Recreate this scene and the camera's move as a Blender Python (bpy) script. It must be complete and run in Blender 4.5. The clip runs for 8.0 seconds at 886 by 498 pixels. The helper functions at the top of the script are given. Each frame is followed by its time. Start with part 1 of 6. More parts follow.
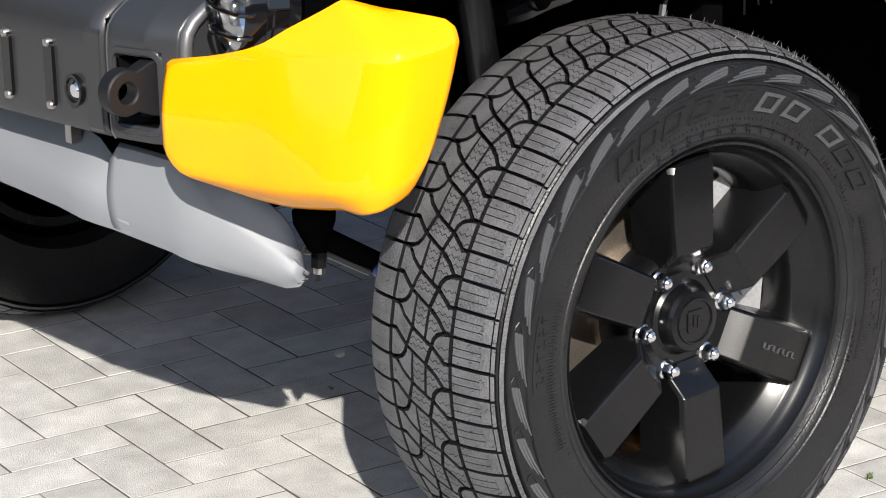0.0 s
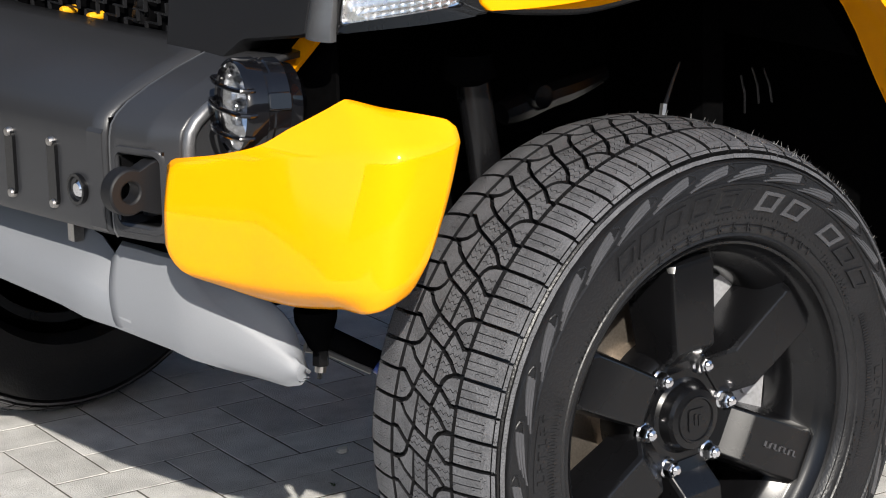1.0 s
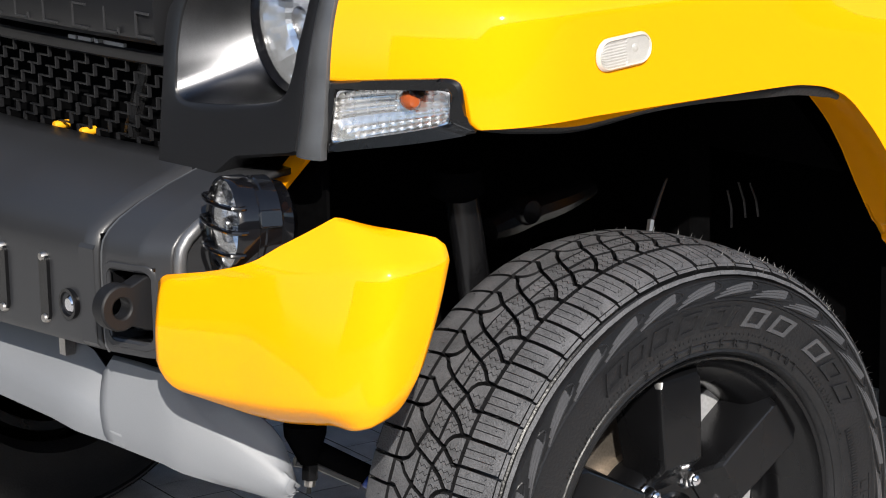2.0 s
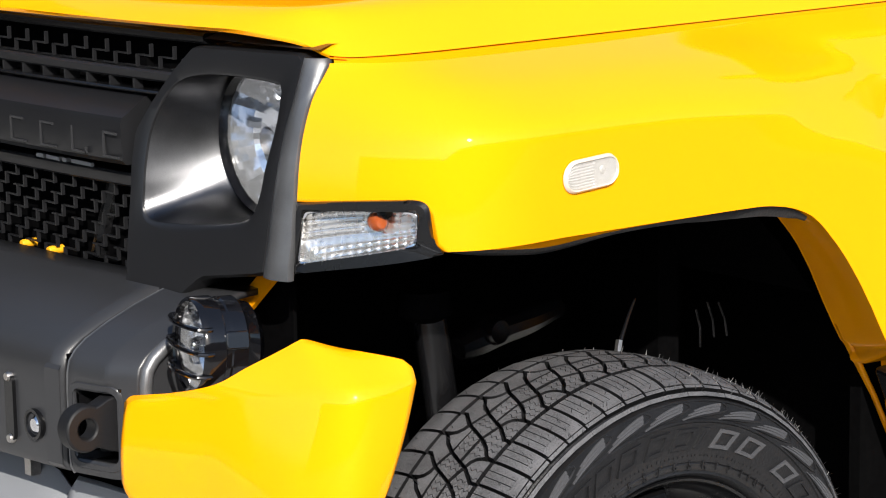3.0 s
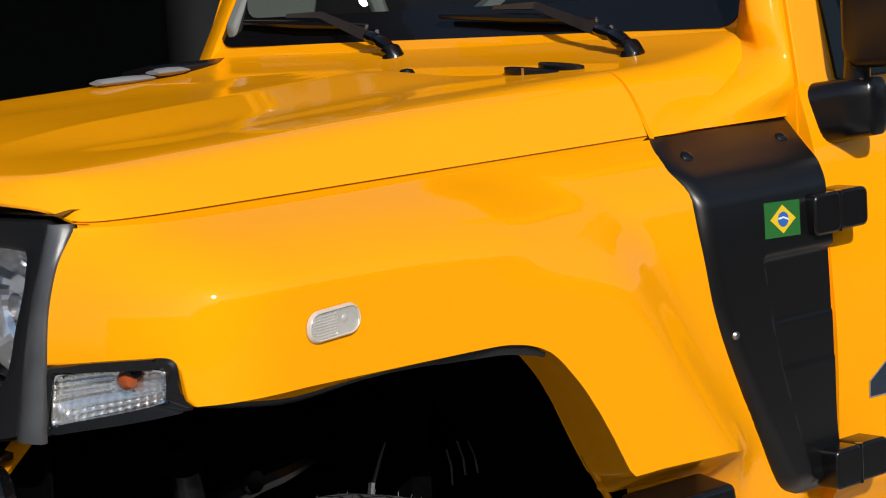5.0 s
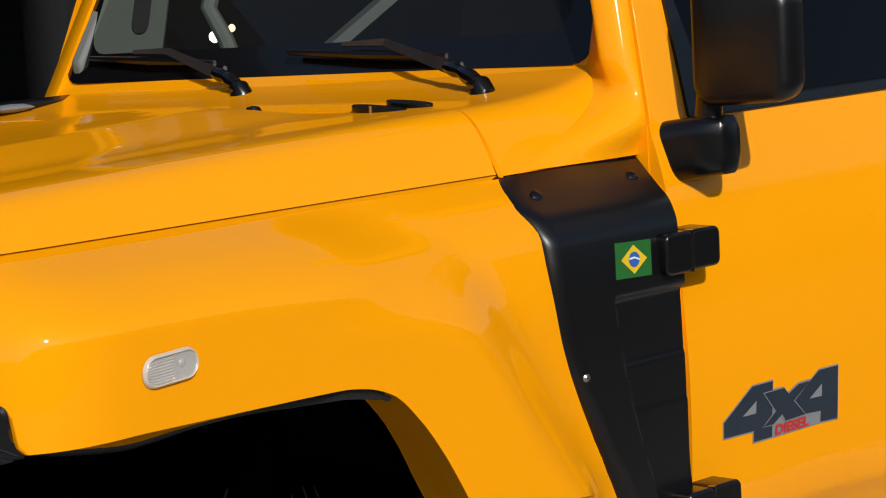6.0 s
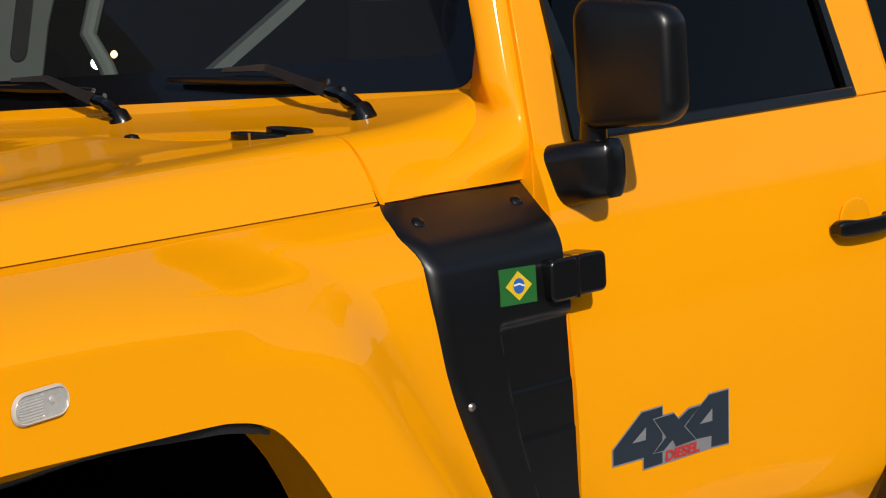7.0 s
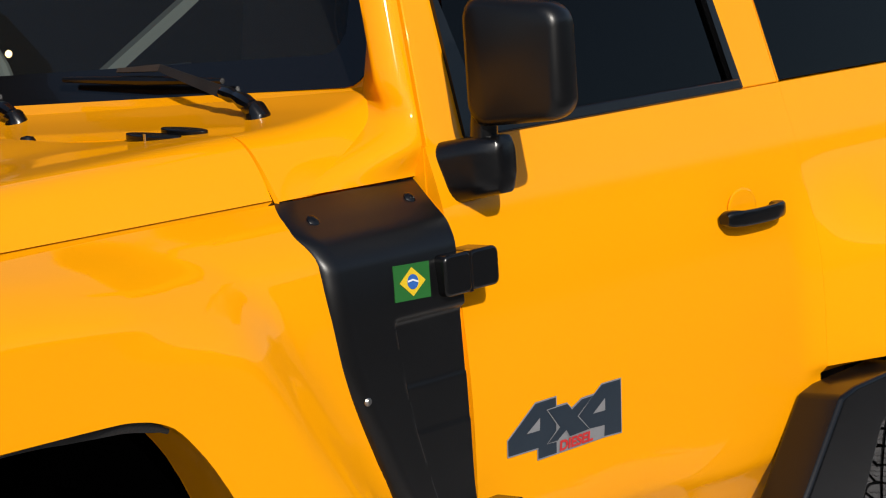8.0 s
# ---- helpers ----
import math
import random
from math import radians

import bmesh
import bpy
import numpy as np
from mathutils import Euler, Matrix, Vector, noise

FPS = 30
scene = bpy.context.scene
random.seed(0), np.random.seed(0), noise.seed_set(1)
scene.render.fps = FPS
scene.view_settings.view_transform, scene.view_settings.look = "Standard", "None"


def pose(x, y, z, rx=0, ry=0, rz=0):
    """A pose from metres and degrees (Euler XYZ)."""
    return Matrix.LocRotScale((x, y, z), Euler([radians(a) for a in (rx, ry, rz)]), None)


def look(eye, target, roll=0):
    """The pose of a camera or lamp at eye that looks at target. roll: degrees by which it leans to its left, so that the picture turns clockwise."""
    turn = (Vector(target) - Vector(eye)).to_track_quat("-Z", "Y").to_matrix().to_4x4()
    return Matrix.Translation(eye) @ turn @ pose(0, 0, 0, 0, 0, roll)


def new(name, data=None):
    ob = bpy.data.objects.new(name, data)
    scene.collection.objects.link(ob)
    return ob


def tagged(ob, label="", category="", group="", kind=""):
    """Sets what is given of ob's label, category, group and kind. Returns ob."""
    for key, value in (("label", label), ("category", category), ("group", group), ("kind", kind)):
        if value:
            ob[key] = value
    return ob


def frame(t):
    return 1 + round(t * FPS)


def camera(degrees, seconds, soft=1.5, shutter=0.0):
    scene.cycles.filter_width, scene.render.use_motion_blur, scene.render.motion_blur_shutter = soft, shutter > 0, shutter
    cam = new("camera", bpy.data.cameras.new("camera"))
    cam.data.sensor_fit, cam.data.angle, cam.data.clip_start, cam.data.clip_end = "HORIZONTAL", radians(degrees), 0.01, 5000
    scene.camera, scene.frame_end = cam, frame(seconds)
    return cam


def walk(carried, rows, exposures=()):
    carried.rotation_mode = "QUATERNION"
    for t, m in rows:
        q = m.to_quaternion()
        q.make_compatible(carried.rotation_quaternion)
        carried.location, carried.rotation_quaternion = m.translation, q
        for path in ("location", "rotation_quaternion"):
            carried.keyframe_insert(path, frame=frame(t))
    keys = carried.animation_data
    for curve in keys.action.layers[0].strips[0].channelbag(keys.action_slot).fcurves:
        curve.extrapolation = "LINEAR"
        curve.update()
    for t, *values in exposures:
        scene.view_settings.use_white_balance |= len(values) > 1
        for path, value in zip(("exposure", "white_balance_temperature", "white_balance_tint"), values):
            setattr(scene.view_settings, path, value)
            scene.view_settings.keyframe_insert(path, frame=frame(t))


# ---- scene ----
import functools
from mathutils.geometry import tessellate_polygon

cam = camera(18.745, 8.0, 1.1)
ROWS = [
    (0.0, -2.2441, -2.3417, 1.4578, 73.033, 1.389, -38.622),
    (0.5, -2.2396, -2.3456, 1.4572, 74.092, 1.413, -38.488),
    (1.0, -2.2437, -2.3485, 1.4713, 74.940, 1.380, -38.517),
    (1.5, -2.2564, -2.3631, 1.4903, 75.861, 1.330, -38.593),
    (3.0, -2.2426, -2.3609, 1.5217, 79.174, 0.967, -39.240),
    (3.5, -2.2303, -2.3695, 1.5316, 80.049, 1.290, -39.875),
    (4.0, -2.2500, -2.4143, 1.5464, 80.784, 1.916, -40.984),
    (4.5, -2.2924, -2.4500, 1.5448, 81.605, 2.800, -42.829),
    (6.0, -2.2025, -2.4169, 1.5380, 82.687, 2.821, -47.414),
    (6.5, -2.1473, -2.3903, 1.5335, 82.923, 2.946, -48.543),
    (7.0, -2.1292, -2.3979, 1.5378, 83.023, 3.303, -49.496),
    (7.5, -2.1444, -2.4152, 1.5447, 82.952, 3.690, -50.602),
    (8.0, -2.1686, -2.4419, 1.5629, 82.545, 3.825, -51.741),
]
EXPOSURES = [(0.0, 0.92), (1.5, 0.66), (3.0, 0.78), (3.4, 0.74), (4.5, 0.13), (6.0, -0.36), (7.0, -0.34), (8.0, -0.16)]
walk(cam, [(t, pose(x, y, z, rx, ry, rz)) for t, x, y, z, rx, ry, rz in ROWS], EXPOSURES)

# ---- light: clear sky, sun from ahead of the car and its left ----
SUN_TRAVEL = Vector((0.95, 1.5, -1.03))
world = bpy.data.worlds.new("sky")
scene.world = world
world.use_nodes = True
wn = world.node_tree.nodes
sky = wn.new("ShaderNodeTexSky")
sky.sky_type, sky.sun_disc = "NISHITA", False
to_sun = -SUN_TRAVEL.normalized()
sky.sun_elevation = math.asin(to_sun.z)
sky.sun_rotation = math.atan2(to_sun.x, to_sun.y)
wn["Background"].inputs["Strength"].default_value = 0.12
world.node_tree.links.new(sky.outputs[0], wn["Background"].inputs["Color"])
sun_data = bpy.data.lights.new("sun", "SUN")
sun_data.energy, sun_data.angle, sun_data.color = 4.2, radians(0.5), (1.0, 0.95, 0.87)
sun = new("sun", sun_data)
sun.matrix_world = look((-6, -10, 9), Vector((-6, -10, 9)) + SUN_TRAVEL)

# ---- materials ----


def mat(name, color, rough=0.5, metal=0.0, coat=0.0, var=0.08, scale=6.0, fine=120.0, bump=0.0, rough_var=0.06, spec=0.5, world_space=False):
    """A surface with broad and fine variation of its colour and gloss."""
    m = bpy.data.materials.new(name)
    m.use_nodes = True
    nodes, link = m.node_tree.nodes, m.node_tree.links.new
    b = nodes["Principled BSDF"]
    tc = nodes.new("ShaderNodeTexCoord")
    big, small = nodes.new("ShaderNodeTexNoise"), nodes.new("ShaderNodeTexNoise")
    big.inputs["Scale"].default_value, big.inputs["Detail"].default_value = scale, 4
    small.inputs["Scale"].default_value, small.inputs["Detail"].default_value = fine, 3
    place = nodes.new("ShaderNodeNewGeometry").outputs["Position"] if world_space else tc.outputs["Object"]
    for n in (big, small):
        link(place, n.inputs["Vector"])
    add = nodes.new("ShaderNodeMath")
    add.operation = "ADD"
    link(big.outputs["Fac"], add.inputs[0])
    link(small.outputs["Fac"], add.inputs[1])
    ramp = nodes.new("ShaderNodeMapRange")
    ramp.inputs["From Min"].default_value, ramp.inputs["From Max"].default_value = 0.6, 1.4
    ramp.inputs["To Min"].default_value, ramp.inputs["To Max"].default_value = 1 - var, 1 + var
    link(add.outputs[0], ramp.inputs["Value"])
    mix = nodes.new("ShaderNodeVectorMath")
    mix.operation = "SCALE"
    mix.inputs[0].default_value = color
    link(ramp.outputs[0], mix.inputs["Scale"])
    link(mix.outputs[0], b.inputs["Base Color"])
    rr = nodes.new("ShaderNodeMapRange")
    rr.inputs["To Min"].default_value, rr.inputs["To Max"].default_value = max(rough - rough_var, 0.0), min(rough + rough_var, 1.0)
    link(big.outputs["Fac"], rr.inputs["Value"])
    link(rr.outputs[0], b.inputs["Roughness"])
    b.inputs["Metallic"].default_value = metal
    b.inputs["Coat Weight"].default_value = coat
    b.inputs["Coat Roughness"].default_value = 0.05 if coat == 0.55 else 0.02
    b.inputs["Specular IOR Level"].default_value = spec
    if bump:
        bp = nodes.new("ShaderNodeBump")
        bp.inputs["Strength"].default_value, bp.inputs["Distance"].default_value = bump, 0.002
        link(small.outputs["Fac"], bp.inputs["Height"])
        link(bp.outputs[0], b.inputs["Normal"])
    return m


def glassy(name, color, rough=0.02, veil=0.0, ior=1.5):
    """Thin clear or tinted glazing: part see-through, part sharp reflection."""
    m = bpy.data.materials.new(name)
    m.use_nodes = True
    nodes, link = m.node_tree.nodes, m.node_tree.links.new
    nodes.remove(nodes["Principled BSDF"])
    tr, gl, fr, mx = (nodes.new("ShaderNode" + k) for k in ("BsdfTransparent", "BsdfGlossy", "Fresnel", "MixShader"))
    tr.inputs["Color"].default_value = (*color, 1)
    gl.inputs["Roughness"].default_value = rough
    fr.inputs["IOR"].default_value = ior
    link(fr.outputs[0], mx.inputs[0])
    link(tr.outputs[0], mx.inputs[1])
    link(gl.outputs[0], mx.inputs[2])
    last = mx
    # pale diffuse veil mixed in to stand for sky reflected in the glass
    if veil:
        df, mix = nodes.new("ShaderNodeBsdfDiffuse"), nodes.new("ShaderNodeMixShader")
        df.inputs["Color"].default_value = (0.5, 0.52, 0.52, 1)
        mix.inputs[0].default_value = veil
        link(mx.outputs[0], mix.inputs[1])
        link(df.outputs[0], mix.inputs[2])
        last = mix
    link(last.outputs[0], nodes["Material Output"].inputs["Surface"])
    return m


# glow for the spots added as glints behind the windscreen
def glint_glow(name, color, strength):
    m = bpy.data.materials.new(name)
    m.use_nodes = True
    b = m.node_tree.nodes["Principled BSDF"]
    b.inputs["Emission Color"].default_value = (*color, 1)
    b.inputs["Emission Strength"].default_value = strength
    return m


PAINT = mat("yellow_paint", (0.93, 0.350, 0.002), 0.36, 0.0, 0.55, 0.015, 3.0, 400.0, 0.0, 0.03, 0.0)
DECAL_RED = mat("red_vinyl", (0.55, 0.03, 0.03), 0.4)
STICKER_RED = mat("dark_red_vinyl", (0.26, 0.012, 0.02), 0.4)
BLACK_MATT = mat("satin_black_plastic", (0.004, 0.004, 0.0045), 0.25, 0, 0, 0.12, 8, 500, 0.06, 0.04, 0.45)
HOOK_BLACK = mat("rough_black_steel_paint", (0.007, 0.007, 0.008), 0.55, 0, 0, 0.15, 20, 500, 0.15, 0.06, 0.30)
COVER_BLACK = mat("satin_black_cover_plastic", (0.004, 0.004, 0.0045), 0.34, 0, 0, 0.12, 8, 500, 0.06, 0.04, 0.44)
ARM_GREY = mat("worn_grey_arm_paint", (0.060, 0.062, 0.068), 0.34, 0.5, 0, 0.2, 20, 300, 0.1)
GRAPHITE = mat("graphite_plastic", (0.028, 0.0285, 0.031), 0.31, 0.15, 0, 0.10, 6, 700, 0.10)
SURROUND_GREY = mat("charcoal_plastic", (0.011, 0.0112, 0.0125), 0.33, 0.1, 0, 0.10, 6, 700, 0.10)
FUNNEL = mat("metallic_grey_plastic", (0.105, 0.106, 0.112), 0.30, 1.0, 0, 0.30, 20, 1100, 0.12)
GRAPHITE_GRAIN = mat("grained_graphite", (0.140, 0.142, 0.148), 0.34, 0.6, 0, 0.35, 20, 1300, 0.18)
GLOSS_BLACK = mat("gloss_black", (0.004, 0.004, 0.005), 0.12, 0, 0.3, 0.05, spec=0.35)
# near-black, without gloss: shade of recesses and underside put into the colour
SHADE_BLACK = mat("shade_black", (0.0026, 0.0026, 0.0028), 0.9, 0, 0, 0.3, 9, 80, 0.2, 0.05, 0.0)
SILVER = mat("silver_grey_paint", (0.185, 0.193, 0.208), 0.55, 0.1, 0.0, 0.04, 5, 600)
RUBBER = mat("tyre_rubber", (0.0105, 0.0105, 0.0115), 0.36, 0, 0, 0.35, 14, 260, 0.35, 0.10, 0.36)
# block tops only; their sides take the darker rubber as painted groove shade
TREAD_TOP = mat("light_tread_top_rubber", (0.088, 0.088, 0.093), 0.60, 0, 0, 0.50, 30, 420, 1.0, 0.06, 0.35)
# lighter base colour carries the sheen of raised letters and leaf stripes
RUBBER_LETTER = mat("raised_rubber_lettering", (0.056, 0.056, 0.060), 0.28, 0, 0, 0.2, 30, 300, 0.1)
RIM_BLACK = mat("matt_black_alloy", (0.0035, 0.0035, 0.004), 0.27, 0.0, 0.0, 0.06, 12, 500, 0.02, 0.05, 0.40)
CHROME = mat("chrome", (0.75, 0.75, 0.77), 0.16, 1.0, 0, 0.05)
STEEL = mat("worn_steel", (0.42, 0.40, 0.38), 0.38, 1.0, 0, 0.2, 25, 300, 0.1)
DISC = mat("brake_disc_iron", (0.46, 0.40, 0.34), 0.34, 0.9, 0, 0.25, 18, 300, 0.1)
CLEAR = glassy("clear_lamp_cover", (0.96, 0.97, 0.98), 0.03)
TINT = glassy("tinted_glass", (0.06, 0.065, 0.065), 0.01, 0.0, 1.30)
SCREEN = glassy("windscreen_glass", (0.52, 0.57, 0.55), 0.01, 0.014, 1.38)
MIRROR_FACET = mat("mirrored_facets", (0.80, 0.81, 0.84), 0.10, 0.85, 0, 0.04)
LAMP_WHITE = mat("white_lamp_rim", (0.56, 0.50, 0.43), 0.18, 0, 0.4, 0.06, 30, 200, 0.2)
BEZEL_BLACK = mat("grained_black_bezel", (0.005, 0.005, 0.0055), 0.28, 0, 0, 0.25, 12, 700, 0.20, 0.06, 0.45)
TURN_REFLECTOR = mat("bright_lamp_reflector", (0.80, 0.79, 0.78), 0.27, 0.90, 0, 0.06, 60, 220, 0.1)
MARKER_SILVER = mat("dull_silver_reflector", (0.62, 0.60, 0.58), 0.32, 0.40, 0, 0.08, 60, 220, 0.1)
AMBER = mat("amber_lamp_bulb", (0.36, 0.075, 0.018), 0.2, 0, 0.5, 0.1)
AMBER_BRIGHT = mat("orange_yellow_plastic", (0.80, 0.36, 0.01), 0.4)
BLUE_CAP = mat("blue_anodised_metal", (0.015, 0.035, 0.16), 0.3, 0.6)
PAD_GREY = mat("pale_grey_plastic", (0.20, 0.205, 0.21), 0.5)
CAST = mat("cast_aluminium", (0.62, 0.62, 0.64), 0.42, 0.6, 0, 0.2, 20, 200, 0.3)
TRIM_GREY = mat("grey_interior_trim", (0.15, 0.165, 0.160), 0.7, 0, 0, 0.08, 5, 200, 0.1)
DASH = mat("dark_dashboard", (0.025, 0.026, 0.028), 0.7, 0, 0, 0.1, 9, 300, 0.2)
NAVY = mat("dark_blue_grey_vinyl", (0.018, 0.028, 0.042), 0.4, 0, 0, 0.05)
DECAL_GREY = mat("light_grey_vinyl", (0.22, 0.22, 0.23), 0.4, 0, 0, 0.05)
FLAG_GREEN = mat("green_vinyl", (0.02, 0.13, 0.025), 0.4, 0, 0, 0.05)
FLAG_YELLOW = mat("yellow_vinyl", (0.75, 0.50, 0.02), 0.4, 0, 0, 0.05)
FLAG_BLUE = mat("blue_vinyl", (0.03, 0.12, 0.42), 0.4, 0, 0, 0.05)
FLAG_WHITE = mat("white_vinyl", (0.75, 0.77, 0.8), 0.4, 0, 0, 0.03)
# near-black base colour carries the shade of the hall
HALL = mat("hall_shade_plaster", (0.011, 0.011, 0.011), 0.9, 0, 0, 0.3, 0.6, 12, 0.1)
HALL_POST = mat("grey_painted_post", (0.07, 0.07, 0.073), 0.6, 0, 0, 0.15, 3, 60, 0.1)
STREET = mat("dull_plaster", (0.13, 0.125, 0.115), 0.85, 0, 0, 0.12, 0.8, 30, 0.15)
SAND = mat("joint_sand", (0.085, 0.078, 0.064), 0.95, 0, 0, 0.3, 3, 350, 0.8)
PEBBLE = mat("pale_stone", (0.62, 0.58, 0.50), 0.8, 0, 0, 0.15, 60, 400, 0.3)
WEED_GREEN = mat("weed_leaf", (0.07, 0.11, 0.03), 0.6, 0, 0, 0.3, 40, 300)
DARK_GROUND = mat("dark_ground_for_reflections", (0.055, 0.054, 0.052), 0.9, 0, 0, 0.3, 2.0, 180, 0.8)


def paver_material():
    """Grey-beige concrete pavers: a tone for each, blotches, pores and grit."""
    m = mat("concrete_paver", (0.565, 0.552, 0.528), 0.9, 0, 0, 0.32, 16.0, 420.0, 1.0, 0.04, 0.25, True)
    nodes, link = m.node_tree.nodes, m.node_tree.links.new
    info, rng, mul = nodes.new("ShaderNodeObjectInfo"), nodes.new("ShaderNodeMapRange"), nodes.new("ShaderNodeVectorMath")
    geo, sel = nodes.new("ShaderNodeNewGeometry"), nodes.new("ShaderNodeMath")
    sel.operation = "ADD"
    link(info.outputs["Random"], sel.inputs[0])
    link(geo.outputs["Random Per Island"], sel.inputs[1])
    frac = nodes.new("ShaderNodeMath")
    frac.operation = "FRACT"
    link(sel.outputs[0], frac.inputs[0])
    rng.inputs["To Min"].default_value, rng.inputs["To Max"].default_value = 0.82, 1.10
    link(frac.outputs[0], rng.inputs["Value"])
    mul.operation = "SCALE"
    b = nodes["Principled BSDF"]
    link(b.inputs["Base Color"].links[0].from_socket, mul.inputs[0])
    link(rng.outputs[0], mul.inputs["Scale"])
    link(mul.outputs[0], b.inputs["Base Color"])
    return m


PAVER = paver_material()
GLINT_WHITE = glint_glow("glowing_white_glint", (1.0, 1.0, 0.97), 9.0)
GLINT_AMBER = glint_glow("glowing_amber_glint", (1.0, 0.62, 0.22), 6.0)

# ---- mesh helpers ----


def smooth(o, angle=35):
    o.data.polygons.foreach_set("use_smooth", [True] * len(o.data.polygons))
    o.data.set_sharp_from_angle(angle=radians(angle))
    return o


def part(name, bm, material, parent=None, label="", angle=35):
    """Links a bmesh as one mesh object, under a thing or a part."""
    bmesh.ops.recalc_face_normals(bm, faces=bm.faces)
    me = bpy.data.meshes.new(name)
    bm.to_mesh(me)
    bm.free()
    me.materials.append(material)
    o = new(name, me)
    if parent:
        o.parent = parent
        o.matrix_parent_inverse = parent.matrix_world.inverted()
    if label:
        tagged(o, label)
    return smooth(o, angle)


def thicken(o, t, offset=-1.0):
    s = o.modifiers.new("thickness", "SOLIDIFY")
    s.thickness, s.offset = t, offset
    return o


def soften(o, w, n=2, angle=35):
    b = o.modifiers.new("edges", "BEVEL")
    b.width, b.segments, b.limit_method, b.angle_limit = w, n, "ANGLE", radians(angle)
    return o


def lerp(v, xs, ys):
    return float(np.interp(v, xs, ys))


@functools.lru_cache(maxsize=None)
def slopes(xs, ys):
    d = [(ys[i + 1] - ys[i]) / (xs[i + 1] - xs[i]) for i in range(len(xs) - 1)]
    m = [d[0]]
    for a, b in zip(d, d[1:]):
        m.append(0.0 if a * b <= 0 else 2 * a * b / (a + b))
    return m + [d[-1]]


def bend(v, xs, ys):
    """Like lerp, but without kinks."""
    if v <= xs[0]:
        return ys[0]
    if v >= xs[-1]:
        return ys[-1]
    m = slopes(tuple(xs), tuple(ys))
    i = max(k for k in range(len(xs) - 1) if xs[k] <= v)
    h = xs[i + 1] - xs[i]
    t = (v - xs[i]) / h
    return (1 + 2 * t) * (1 - t) ** 2 * ys[i] + t * (1 - t) ** 2 * h * m[i] + t * t * (3 - 2 * t) * ys[i + 1] + t * t * (t - 1) * h * m[i + 1]


def sstep(a, b, v):
    k = min(max((v - a) / (b - a), 0.0), 1.0)
    return k * k * (3 - 2 * k)


def spline(pts, n):
    """n points along a smooth curve through pts."""
    p = [Vector(q) for q in pts]
    cum = [0.0]
    for a, b in zip(p, p[1:]):
        cum.append(cum[-1] + (b - a).length)
    out = []
    for k in range(n):
        s = cum[-1] * k / (n - 1)
        i = max(j for j in range(len(p) - 1) if cum[j] <= s + 1e-9)
        u = (s - cum[i]) / max(cum[i + 1] - cum[i], 1e-9)
        a, b, c, d = p[max(i - 1, 0)], p[i], p[i + 1], p[min(i + 2, len(p) - 1)]
        out.append(0.5 * ((2 * b) + (c - a) * u + (2 * a - 5 * b + 4 * c - d) * u * u + (3 * b - a - 3 * c + d) * u ** 3))
    return out


def sheet(fn, nu, nv, close_u=False, us=None, vs=None):
    """A bmesh grid of fn(u, v), u and v from 0 to 1."""
    bm = bmesh.new()
    us = us or [i / (nu if close_u else nu - 1) for i in range(nu)]
    vs = vs or [j / (nv - 1) for j in range(nv)]
    g = [[bm.verts.new(fn(u, v)) for v in vs] for u in us]
    for i in range(len(us) if close_u else len(us) - 1):
        for j in range(len(vs) - 1):
            k = (i + 1) % len(us)
            q = [g[i][j], g[k][j], g[k][j + 1], g[i][j + 1]]
            try:
                bm.faces.new(q)
            except ValueError:
                pass
    bmesh.ops.remove_doubles(bm, verts=bm.verts, dist=1e-6)
    return bm


def loft(rows):
    """A bmesh through rows of equally many points."""
    bm = bmesh.new()
    g = [[bm.verts.new(p) for p in r] for r in rows]
    for a, b in zip(g, g[1:]):
        for j in range(len(a) - 1):
            bm.faces.new((a[j], a[j + 1], b[j + 1], b[j]))
    bmesh.ops.remove_doubles(bm, verts=bm.verts, dist=1e-6)
    return bm


def rings(loops, cap_first=False, cap_last=False):
    """A bmesh through closed loops of equally many points."""
    bm = bmesh.new()
    g = [[bm.verts.new(p) for p in r] for r in loops]
    n = len(g[0])
    for a, b in zip(g, g[1:]):
        for j in range(n):
            bm.faces.new((a[j], a[(j + 1) % n], b[(j + 1) % n], b[j]))
    if cap_first:
        bm.faces.new(g[0])
    if cap_last:
        bm.faces.new(g[-1][::-1])
    return bm


def lathe(profile, n=64, axis="y", center=(0, 0, 0), close=False):
    """Turns (radius, height) points round an axis through center."""
    c = Vector(center)

    def at(r, h, a):
        ca, sa = r * math.cos(a), r * math.sin(a)
        return c + Vector({"y": (ca, h, sa), "x": (h, ca, sa), "z": (ca, sa, h)}[axis])
    prof = profile + ([profile[0]] if close else [])
    bm = bmesh.new()
    g = [[bm.verts.new(at(r, h, math.tau * k / n)) for k in range(n)] for r, h in prof]
    for a, b in zip(g, g[1:]):
        for k in range(n):
            bm.faces.new((a[k], a[(k + 1) % n], b[(k + 1) % n], b[k]))
    for row, (r, h) in ((g[0], prof[0]), (g[-1], prof[-1])):
        if not close and r > 1e-6:
            continue
    bmesh.ops.remove_doubles(bm, verts=bm.verts, dist=1e-6)
    return bm


